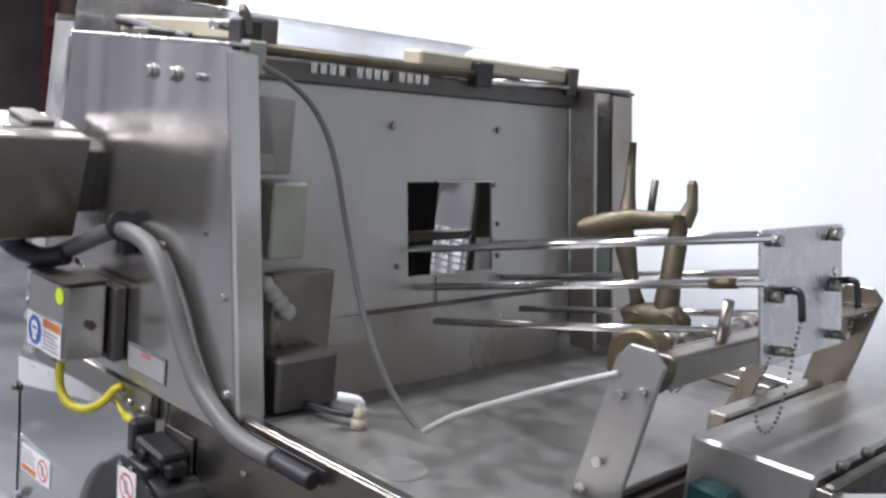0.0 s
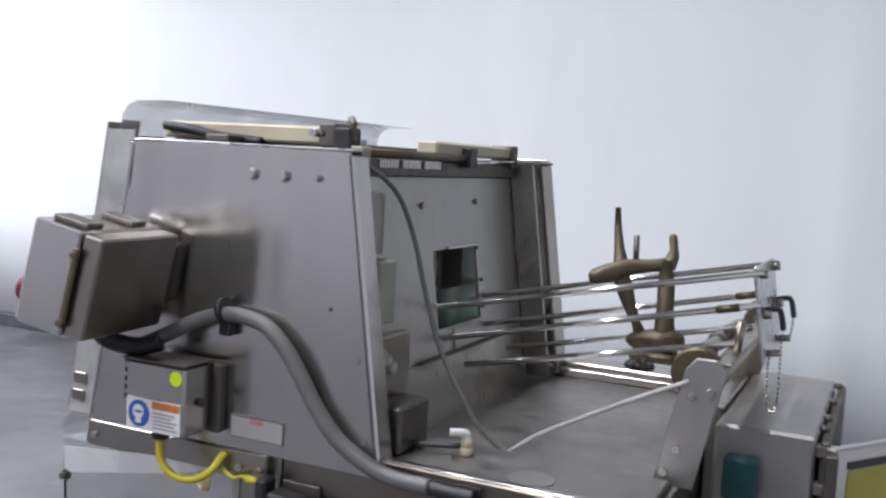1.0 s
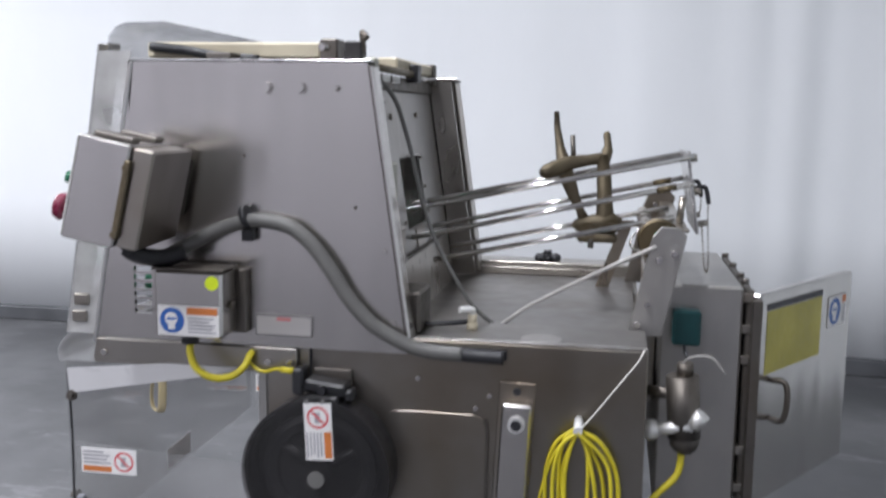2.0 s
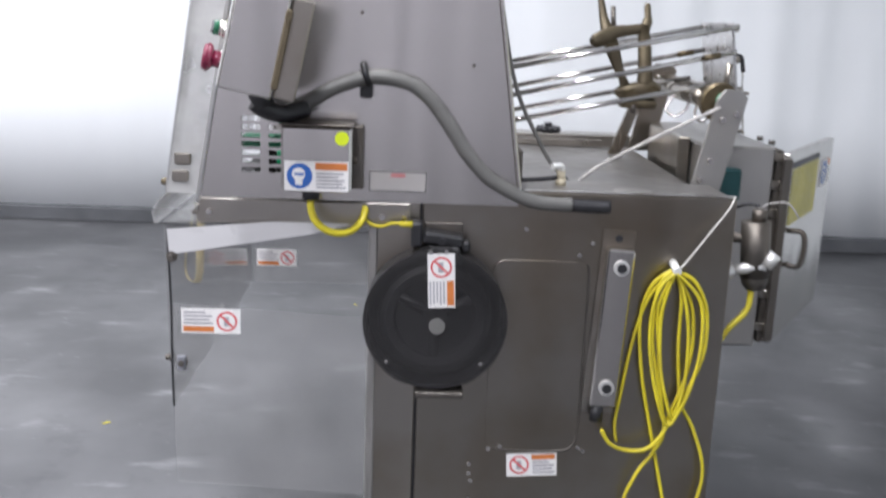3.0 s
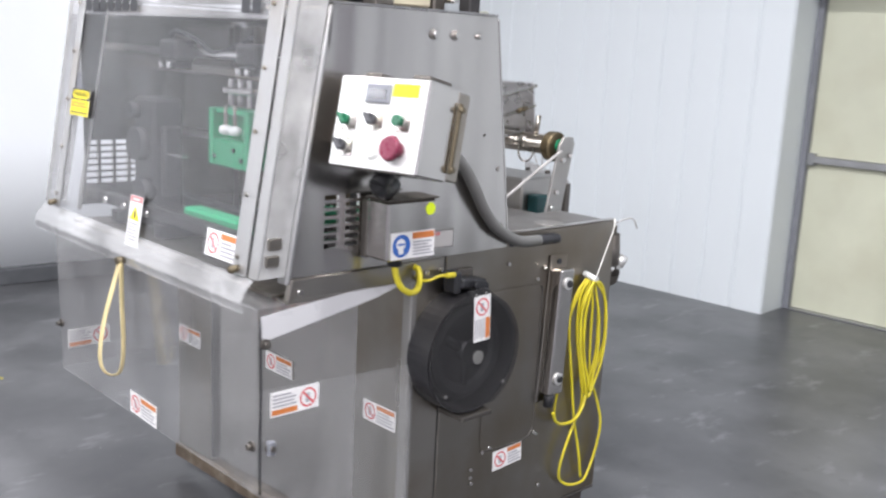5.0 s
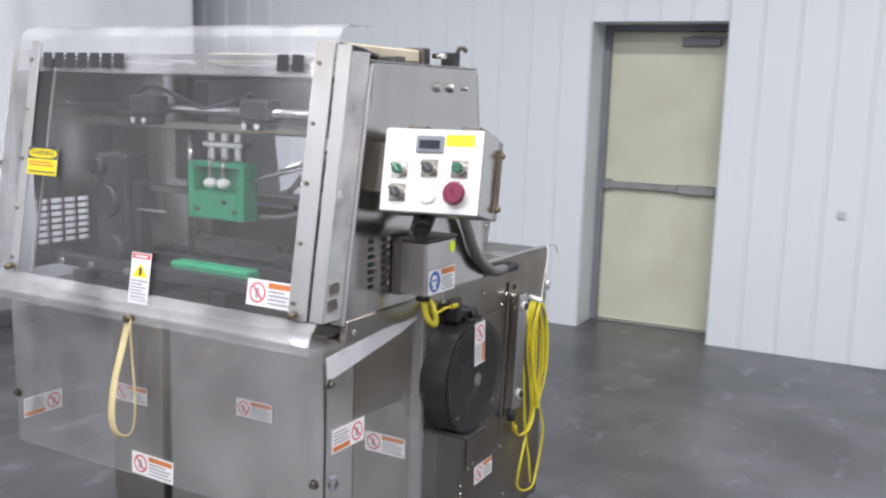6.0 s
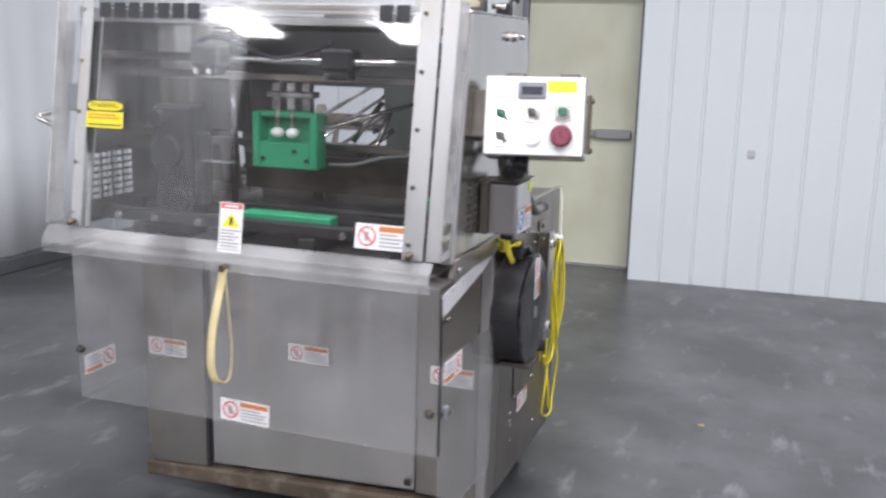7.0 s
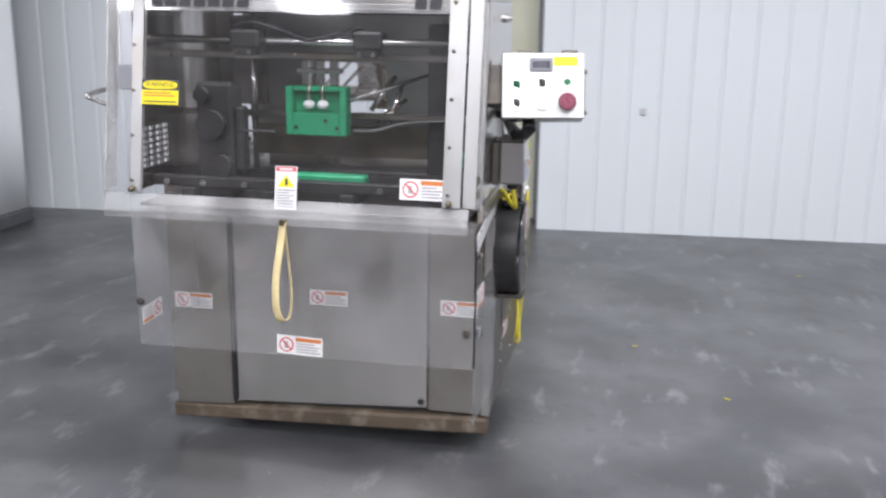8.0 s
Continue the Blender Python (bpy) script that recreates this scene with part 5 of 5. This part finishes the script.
# ---- push-button strip ----
lean = Matrix.Translation((0.424, 0, 0.912)) @ Matrix.Rotation(radians(2.6), 4, "Y")
bm = bmesh.new()
box(bm, (-0.046, 0.034), (-0.006, -0.001), (-0.38, 0.082), 0.002, lean)
strip = part("button_strip", bm, STEEL_DULL, machine, "stainless push-button strip")
bm = bmesh.new()
box(bm, (-0.034, 0.030), (-0.043, -0.006), (-0.352, 0.042), 0.004, lean)
part("strip_box", bm, STEEL, strip, "brushed stainless channel")
for zz in (0.0, -0.300):
    bm = bmesh.new()
    rod(bm, lean @ Vector((0, -0.043, zz)), lean @ Vector((0, -0.050, zz)), 0.0185, 18)
    button = part("push_button", bm, WHITE_METAL, strip, "chrome-rimmed black push button")
    bm = bmesh.new()
    rod(bm, lean @ Vector((0, -0.050, zz)), lean @ Vector((0, -0.055, zz)), 0.0115, 16)
    part("cap", bm, BLACK, button, "black button cap")
rodpart("strip_screw", lean @ Vector((-0.006, -0.006, 0.062)), lean @ Vector((-0.006, -0.010, 0.062)), 0.009, BLACK, strip, seg=10)
rodpart("strip_gland", lean @ Vector((-0.012, -0.026, -0.352)), lean @ Vector((-0.012, -0.026, -0.392)), 0.016, BLACK, strip, "black cable gland", 14)
warning_label(side, (0.186, -0.001, 0.352), (1, 0, 0.06), (-0.06, 0, 1), 0.126, 0.062, "ban", label="white warning label with orange header")

# ---- yellow cable hung up in loops ----
coil = thing("yellow_cable_coil", (0.58, -0.02, 0.9), "yellow electric cable hung in loops from a clip", "cable")
CLIP = (0.556, 0.904)


def strand(y, pts, r=0.0046):
    """One turn of cable: offsets from the clip, sideways and down, in centimetres."""
    line = [(CLIP[0] + dx * 0.01, y - 0.004 * math.sin(k * 1.9), CLIP[1] - dz * 0.01) for k, (dx, dz) in enumerate(pts)]
    cablepart("loop", line, r, CORD, coil, steps=6)


strand(-0.032, [(0, 0), (4.5, 2), (8, 8), (9, 15), (8.2, 22), (5.5, 30), (3, 36), (0, 42), (-3.5, 45.5), (-8.5, 46), (-12.5, 44), (-14.6, 40.6)], 0.0052)
strand(-0.022, [(0, 0), (-2.6, 2), (-3.8, 7), (-3.6, 18), (-1.2, 30), (1.2, 41), (-1, 47), (-4.6, 52), (-7.6, 60), (-6.6, 65.5), (-2.2, 68.6), (4.4, 69), (8.8, 65), (11.6, 57), (11.4, 49), (8, 39.5), (4.6, 33), (2.6, 19), (2.2, 6), (0.2, 0)])
strand(-0.014, [(-0.3, 0), (-4.4, 3), (-6.6, 9), (-6.8, 16), (-5.4, 27), (-2.8, 38), (0, 49), (2.2, 58), (4.6, 68)])
strand(-0.040, [(0, 0), (-1.6, 4), (-2.6, 12), (-1.6, 24), (0.6, 33), (2.4, 37), (3.8, 33), (4.6, 24), (4.0, 13), (2, 4), (0, 0)])
strand(-0.012, [(-0.4, 0.4), (-4.4, 5), (-7.2, 13), (-9, 23), (-10.4, 33), (-11, 40), (-10.2, 44.6)], 0.0042)
strand(-0.027, [(0, 0), (2, 3), (5, 9), (6, 17), (5, 26), (2.8, 34), (1.2, 38), (-0.4, 33), (-2.2, 20), (-3.0, 9), (0, 0)])
strand(-0.045, [(0, 0), (-3.4, 3), (-5, 10), (-4.6, 20), (-2.2, 31), (1, 38.5), (3.8, 35), (6, 28), (7.4, 18), (6.4, 7), (0, 0)], 0.0044)
rodpart("clip", (0.556, -0.001, 0.918), (0.556, -0.05, 0.908), 0.010, WHITE, coil, "white plastic clip", 10)
cablepart("tie_string", [(0.558, -0.045, 0.908), (0.59, -0.035, 0.945), (0.64, -0.022, 1.01), (0.675, -0.012, 1.055), (0.69, 0.0, 1.082)], 0.002, STRING, coil, "white tie string", steps=4, seg=6)

# ---- clear front door of the hood ----
def door_x(z):
    return -0.540 - (1.714 - z) * 0.158


DY = (0.035, 1.205)
bm = bmesh.new()
prof = [(door_x(1.045), 1.045), (door_x(1.634), 1.634)]
inner = [(x + 0.005, z - 0.001) for x, z in prof]
prism(bm, prof + inner[::-1], "y", DY[0], DY[1])
pane = part("guard_door", bm, DOORPANE, machine, "clear plastic lift-up guard door")
pane.visible_shadow = False
bm = bmesh.new()
prof = [(door_x(1.634), 1.635), (door_x(1.735), 1.735), (-0.520, 1.756), (-0.495, 1.766), (-0.40, 1.768)]
prism(bm, prof + [(x + 0.005, z - 0.001) for x, z in prof[::-1]], "y", DY[0], DY[1])
bend = part("bent_top", bm, BEND, pane, "bent upper edge of the door, pale reflections painted as haze")
bend.visible_shadow = False
for nm, ya, yb in (("frame_strip", 0.040, 0.098), ("frame_strip", 1.108, 1.146)):
    bm = bmesh.new()
    prism(bm, [(door_x(1.05) - 0.006, 1.05), (door_x(1.05) - 0.0005, 1.05), (door_x(1.722) - 0.0005, 1.722), (door_x(1.722) - 0.006, 1.722)], "y", ya, yb, bevel=0.0015)
    fs = part(nm, bm, SATIN, pane, "pale metal frame strip")
    for k in range(5):
        z = 1.09 + 0.145 * k
        rodpart("screw", (door_x(z) - 0.006, (ya + yb) / 2 + 0.012, z), (door_x(z) - 0.011, (ya + yb) / 2 + 0.012, z), 0.006, STEEL_DULL, pane, seg=8)
bm = bmesh.new()
prism(bm, [(door_x(1.05), 1.05), (door_x(1.05) + 0.004, 1.05), (door_x(1.715) + 0.004, 1.715), (door_x(1.715), 1.715)], "y", -0.006, 0.034)
part("frame_fold", bm, SATIN, pane, "folded satin steel edge with brown stains")
for ya, yb in ((-0.006, 0.034), (1.206, 1.243)):
    bm = bmesh.new()
    prism(bm, [(door_x(1.05) + 0.004, 1.05), (front_x(1.05) - 0.013, 1.05), (front_x(1.70) - 0.013, 1.70), (door_x(1.70) + 0.004, 1.70)], "y", ya if ya < 0 else yb - 0.005, ya + 0.005 if ya < 0 else yb)
    cheek = part("door_cheek", bm, HAZY, machine, "hazy plastic door side cheek, grey reflections painted in")
for z in (1.09, 1.13):
    boxpart("latch_block", (door_x(z) + 0.012, door_x(z) + 0.05), (-0.012, 0.03), (z - 0.012, z + 0.014), STEEL_DULL, machine, "small steel latch", 0.003)
for yy in (0.075, 1.135):
    bm = bmesh.new()
    rod(bm, (door_x(1.065) - 0.006, yy, 1.065), (door_x(1.065) - 0.022, yy, 1.062), 0.009, 10)
    ball(bm, (door_x(1.065) - 0.022, yy, 1.062), 0.010)
    part("thumb_screw", bm, BRONZE, machine, "brass thumb screw")
# bent clear lip below the door and pale edge pieces
bm = bmesh.new()
lipp = [(door_x(1.045) - 0.002, 1.046), (-0.672, 1.020), (-0.682, 0.996), (-0.676, 0.972)]
prism(bm, lipp + [(x + 0.006, z + 0.001) for x, z in lipp[::-1]], "y", 0.012, 1.228)
clear_lip = part("door_lip", bm, EDGE, machine, "thick bent clear plastic lip")
clear_lip.visible_shadow = False
# lower clear skirt: front, near side and far side
bm = bmesh.new()
prism(bm, [(-0.650, 0.985), (-0.646, 0.985), (-0.636, 0.520), (-0.640, 0.520)], "y", -0.008, 1.145)
skirt = part("clear_skirt", bm, LOWPANE, machine, "scuffed clear plastic front skirt")
skirt.visible_shadow = False
bm = bmesh.new()
prism(bm, [(-0.640, 0.786), (-0.165, 0.760), (-0.172, 0.300), (-0.632, 0.325)], "y", -0.013, -0.009)
skirt_n = part("clear_skirt", bm, LOWPANE, machine, "scuffed clear plastic side skirt")
skirt_n.visible_shadow = False
bm = bmesh.new()
prism(bm, [(-0.645, 0.965), (-0.175, 0.945), (-0.175, 0.520), (-0.632, 0.520)], "y", 1.147, 1.151)
skirt_f = part("clear_skirt", bm, LOWPANE, machine, "scuffed clear plastic side skirt")
skirt_f.visible_shadow = False
bm = bmesh.new()
prism(bm, [(-0.640, 0.965), (-0.280, 1.003), (-0.215, 0.990), (-0.30, 0.965), (-0.636, 0.905)], "y", -0.017, -0.0135)
part("skirt_bracket", bm, FLAP, machine, "tapered milky plastic skirt bracket")
bm = bmesh.new()
prism(bm, [(-0.648, 0.98), (-0.16, 0.985), (-0.16, 0.989), (-0.648, 0.984)], "y", -0.006, 1.144)
ledge = part("clear_ledge", bm, LOWPANE, machine, "clear plastic ledge above the skirt")
ledge.visible_shadow = False
for at, way in (((-0.640, 0.013, 0.641), (-1, 0, 0)), ((-0.640, 1.135, 0.672), (-1, 0, 0)), ((-0.612, -0.014, 0.640), (0, -1, 0)), ((-0.630, -0.014, 0.90), (0, -1, 0))):
    p, w = Vector(at), Vector(way)
    bm = bmesh.new()
    rod(bm, p, p + w * 0.006, 0.013, 14)
    rod(bm, p + w * 0.006, p + w * 0.018, 0.008, 6)
    part("skirt_bolt", bm, STEEL_DARK, machine, "steel bolt with washer")
boxpart("side_latch", (-0.622, -0.602), (-0.028, -0.014), (0.622, 0.658), FRAME, machine, "grey plastic latch", 0.003)
cablepart("skirt_edge_cord", [(-0.641, -0.012, 0.955), (-0.636, -0.012, 0.80), (-0.637, -0.012, 0.65), (-0.636, -0.012, 0.525)], 0.003, BLACK, machine, "dark edge of the skirt", steps=3, seg=6)

# stickers of the door, skirt and cabinet; their faces look to the front
FU = (0, -1, 0)
DV = (0.158, 0, 1)
warning_label(pane, (door_x(1.335) - 0.002, 1.108, 1.335), FU, DV, 0.128, 0.080, "caution", label="yellow and black warning sign", lift=0.006)
warning_label(pane, (door_x(1.018) - 0.006, 0.642, 1.020), FU, DV, 0.073, 0.138, "shock", label="tall white electric shock warning")
warning_label(pane, (door_x(1.068) - 0.001, 0.234, 1.068), FU, DV, 0.142, 0.066, "ban", label="white warning label with ban sign")
warning_label(skirt, (-0.6425, 0.652, 0.529), (0, -1, -0.03), (0, -0.03, 1), 0.158, 0.064, "ban", label="white warning label with ban sign")
warning_label(post_l, (FRONT - 0.013, 1.246, 0.508), FU, (0, 0, 1), 0.155, 0.062, "ban", label="faded warning label")
warning_label(mid_panel, (FRONT + 0.002, 0.70, 0.550), FU, (0, 0, 1), 0.150, 0.060, "ban", label="faded warning label")
warning_label(post_r, (FRONT - 0.001, 0.191, 0.544), FU, (0, 0, 1), 0.142, 0.060, "ban", label="faded warning label")
warning_label(skirt_n, (-0.612, -0.0135, 0.713), (1, 0, 0.0), (0, 0, 1), 0.140, 0.062, "ban_turned", label="warning label stuck on upside down")
warning_label(skirt_f, (-0.62, 1.1455, 0.58), (1, 0, 0.0), (0, 0, 1), 0.140, 0.062, "ban_turned", label="warning label stuck on upside down")

# printed lettering of the yellow sign
def letters(name, text, size, m, mat, parent, label=""):
    data = bpy.data.curves.new(name, "FONT")
    data.body, data.size, data.align_x, data.align_y = text, size, "CENTER", "CENTER"
    probe = new(name, data)
    mesh = bpy.data.meshes.new_from_object(probe)
    bpy.data.objects.remove(probe)
    mesh.materials.append(mat)
    ob = new(name, mesh)
    ob.matrix_basis = m
    ob.parent = parent
    return tagged(ob, label)


dn = Vector(FU).cross(Vector(DV).normalized())
lm = Matrix((Vector(FU), Vector(DV).normalized(), dn)).transposed().to_4x4()
lm.translation = Vector((door_x(1.398), 1.108 - 0.064, 1.398)) + dn * 0.0105
letters("sign_word", "WARNING", 0.021, lm, INK, pane)
# maker's mark drawn as plain dark blocks
for y0, n, w in ((1.080, 7, 0.043), (0.208, 2, 0.041)):
    for k in range(n):
        bm = bmesh.new()
        z = 1.647
        prism(bm, [(y0 - k * (w + 0.006), z), (y0 - k * (w + 0.006) - w * 0.9, z), (y0 - k * (w + 0.006) - w, z + 0.042), (y0 - k * (w + 0.006) - w * 0.12, z + 0.042)], "x", door_x(z) - 0.0115, door_x(z) - 0.0105)
        ob = part("mark_block", bm, INK, pane, "dark block of the maker's mark")

# webbing pull loop
cablepart("pull_strap", [(-0.690, 0.603, 0.985), (-0.708, 0.606, 0.92), (-0.733, 0.614, 0.82), (-0.748, 0.612, 0.73), (-0.743, 0.604, 0.685), (-0.722, 0.592, 0.668), (-0.702, 0.582, 0.685), (-0.696, 0.578, 0.76), (-0.694, 0.588, 0.88), (-0.688, 0.600, 0.978)],
          0.0125, STRAP, machine, "cream webbing pull loop", flat=0.16, steps=6, wide=(0, 1, 0))
bm = bmesh.new()
rod(bm, (-0.678, 0.603, 0.985), (-0.702, 0.603, 0.985), 0.010, 12)
part("strap_bolt", bm, BRONZE, machine, "brass strap bolt")
# bent handle on the far side
cablepart("side_handle", [(-0.515, 1.18, 1.400), (-0.52, 1.26, 1.378), (-0.532, 1.335, 1.356), (-0.537, 1.345, 1.349), (-0.536, 1.32, 1.338), (-0.535, 1.246, 1.315)], 0.008, CHROME, machine, "bent chrome handle", steps=4)
boxpart("handle_block", (-0.54, -0.49), (1.162, 1.225), (1.375, 1.455), FRAME, machine, "grey handle block", 0.004)

# ---- mechanism behind the clear door ----
rodpart("main_shaft", (-0.40, 0.0, 1.540), (-0.40, 1.146, 1.540), 0.013, CHROME, machine, "bright cross shaft", 18)
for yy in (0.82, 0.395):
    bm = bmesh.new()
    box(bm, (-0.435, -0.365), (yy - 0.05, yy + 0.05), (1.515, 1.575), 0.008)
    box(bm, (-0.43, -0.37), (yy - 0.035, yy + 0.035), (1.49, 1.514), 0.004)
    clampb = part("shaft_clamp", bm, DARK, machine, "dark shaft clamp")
    for s in (-0.022, 0.022):
        rodpart("bolt", (-0.435, yy + s, 1.502), (-0.445, yy + s, 1.502), 0.009, CHROME, clampb, seg=8)
bm = bmesh.new()
cable(bm, [(-0.40, 0.86, 1.585), (-0.41, 0.80, 1.60), (-0.40, 0.70, 1.575), (-0.41, 0.60, 1.545), (-0.40, 0.50, 1.565), (-0.40, 0.42, 1.59)], 0.007, 5)
part("air_hose", bm, BLACK, machine, "black air hose")
boxpart("upper_cross_bar", (-0.30, -0.27), (0.02, 1.145), (1.475, 1.50), STEEL_DULL, machine, "dull steel cross bar", 0.003)
boxpart("top_plate", (-0.42, -0.02), (0.02, 1.145), (1.640, 1.648), STEEL_DARK, machine, "dark top plate", 0.002)
# green head with two suction cups
bm = bmesh.new()
box(bm, (-0.366, -0.302), (0.488, 0.512), (1.222, 1.388), 0.004)
box(bm, (-0.366, -0.302), (0.680, 0.704), (1.222, 1.388), 0.004)
box(bm, (-0.366, -0.302), (0.512, 0.680), (1.222, 1.300), 0.004)
box(bm, (-0.356, -0.302), (0.512, 0.680), (1.372, 1.388), 0.004)
box(bm, (-0.314, -0.302), (0.512, 0.680), (1.300, 1.372))
head_green = part("forming_head", bm, GREEN, machine, "green plastic forming head")
for yy in (0.572, 0.622):
    bm = bmesh.new()
    ball(bm, (-0.356, yy, 1.328), 0.021, 0.75)
    cup = part("suction_cup", bm, WHITE, head_green, "white round suction cup")
    rodpart("stem", (-0.356, yy, 1.34), (-0.356, yy, 1.40), 0.006, STEEL_DULL, cup, seg=10)
for yy, zz in ((0.52, 1.25), (0.665, 1.25), (0.56, 1.275)):
    rodpart("bolt", (-0.366, yy, zz), (-0.372, yy, zz), 0.007, BLACK, head_green, seg=6)
bm = bmesh.new()
for yy in (0.53, 0.58, 0.63):
    box(bm, (-0.33, -0.30), (yy, yy + 0.026), (1.39, 1.475), 0.003)
box(bm, (-0.34, -0.29), (0.515, 0.67), (1.43, 1.448), 0.003)
part("head_linkage", bm, STEEL, machine, "bright linkage above the head")
rodpart("push_rod", (-0.34, 0.49, 1.34), (-0.10, 0.20, 1.44), 0.007, STEEL, machine, "slanting push rod")
for k, (ya, za, yb, zb) in enumerate(((0.44, 1.30, 0.36, 1.42), (0.42, 1.26, 0.32, 1.34), (0.38, 1.25, 0.33, 1.40))):
    rodpart("linkage_rod", (-0.22, ya, za), (-0.18, yb, zb), 0.009, CHROME, machine, "bright linkage rod")
bm = bmesh.new()
cable(bm, [(-0.30, 0.48, 1.235), (-0.30, 0.40, 1.240), (-0.28, 0.30, 1.265), (-0.26, 0.16, 1.275), (-0.26, 0.05, 1.27)], 0.006, 5)
part("air_hose", bm, CONDUIT, machine, "grey air hose")
boxpart("mid_rail", (-0.24, -0.21), (0.05, 1.145), (1.268, 1.290), STEEL_DULL, machine, "dull cross rail", 0.003)
boxpart("mid_rail", (-0.44, -0.42), (0.72, 0.90), (1.236, 1.244), CHROME, machine, "bright short rail", 0.002)
# lower deck with green rail
boxpart("deck", (-0.59, 0.03), (0.02, 1.145), (0.994, 1.004), STEEL_DARK, machine, "dark machine deck", 0.002)
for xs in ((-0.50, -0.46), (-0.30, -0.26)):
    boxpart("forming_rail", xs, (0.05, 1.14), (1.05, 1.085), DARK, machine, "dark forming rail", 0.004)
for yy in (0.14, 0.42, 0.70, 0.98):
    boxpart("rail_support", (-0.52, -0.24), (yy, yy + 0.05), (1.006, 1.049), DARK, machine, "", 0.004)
boxpart("green_rail", (-0.455, -0.395), (0.40, 0.69), (1.052, 1.102), GREEN, machine, "green plastic rail", 0.006)
boxpart("green_guide", (-0.475, -0.350), (0.05, 0.11), (1.148, 1.186), GREEN, machine, "green plastic guide behind the vent slots", 0.006)
boxpart("guide_post", (-0.43, -0.40), (0.06, 0.10), (1.004, 1.147), DARK, machine, "", 0.003)
for yy in (0.15, 0.33, 0.80, 0.95, 1.08):
    rodpart("deck_bolt", (-0.505, yy, 1.067), (-0.52, yy, 1.067), 0.011, STEEL, machine, seg=8)
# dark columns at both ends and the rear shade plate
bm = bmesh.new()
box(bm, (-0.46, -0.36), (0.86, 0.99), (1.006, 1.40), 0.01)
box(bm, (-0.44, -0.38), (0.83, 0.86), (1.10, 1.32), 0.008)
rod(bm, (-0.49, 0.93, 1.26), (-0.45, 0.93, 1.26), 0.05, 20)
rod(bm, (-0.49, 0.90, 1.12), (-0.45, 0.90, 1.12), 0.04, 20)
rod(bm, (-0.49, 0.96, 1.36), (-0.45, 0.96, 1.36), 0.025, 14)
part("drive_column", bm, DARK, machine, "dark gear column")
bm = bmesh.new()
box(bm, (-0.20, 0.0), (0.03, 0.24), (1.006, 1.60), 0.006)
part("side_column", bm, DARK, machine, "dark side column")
boxpart("feed_plate", (-0.12, -0.11), (0.86, 1.0), (1.30, 1.62), STEEL_DARK, machine, "dark steel plate", 0.002)
rodpart("tie_rod", (-0.15, 0.90, 1.02), (-0.15, 0.90, 1.63), 0.011, CHROME, machine, "upright bright rod")
bm = bmesh.new()
prism(bm, [(0.0, 1.10), (0.012, 1.10), (0.012, 1.22), (0.0, 1.22)], "y", 0.25, 0.95)
part("inner_sill", bm, BRONZE, machine, "brown stained inner sill")

# ---- litter on the floor ----
rngf = random.Random(3)
for px, py in ((-1.15, 1.05), (1.25, -0.55), (0.62, -0.95), (-0.35, 2.6), (2.9, -1.6)):
    bm = bmesh.new()
    a = rngf.uniform(0, 3)
    box(bm, (-0.014, 0.014), (-0.004, 0.004), (0, 0.003), 0.001, Matrix.Translation((px, py, 0.0005)) @ Matrix.Rotation(a, 4, "Z"))
    tagged(link("yellow_scrap", bm, CORD), "small yellow plastic scrap on the floor", "scrap", "floor scraps")
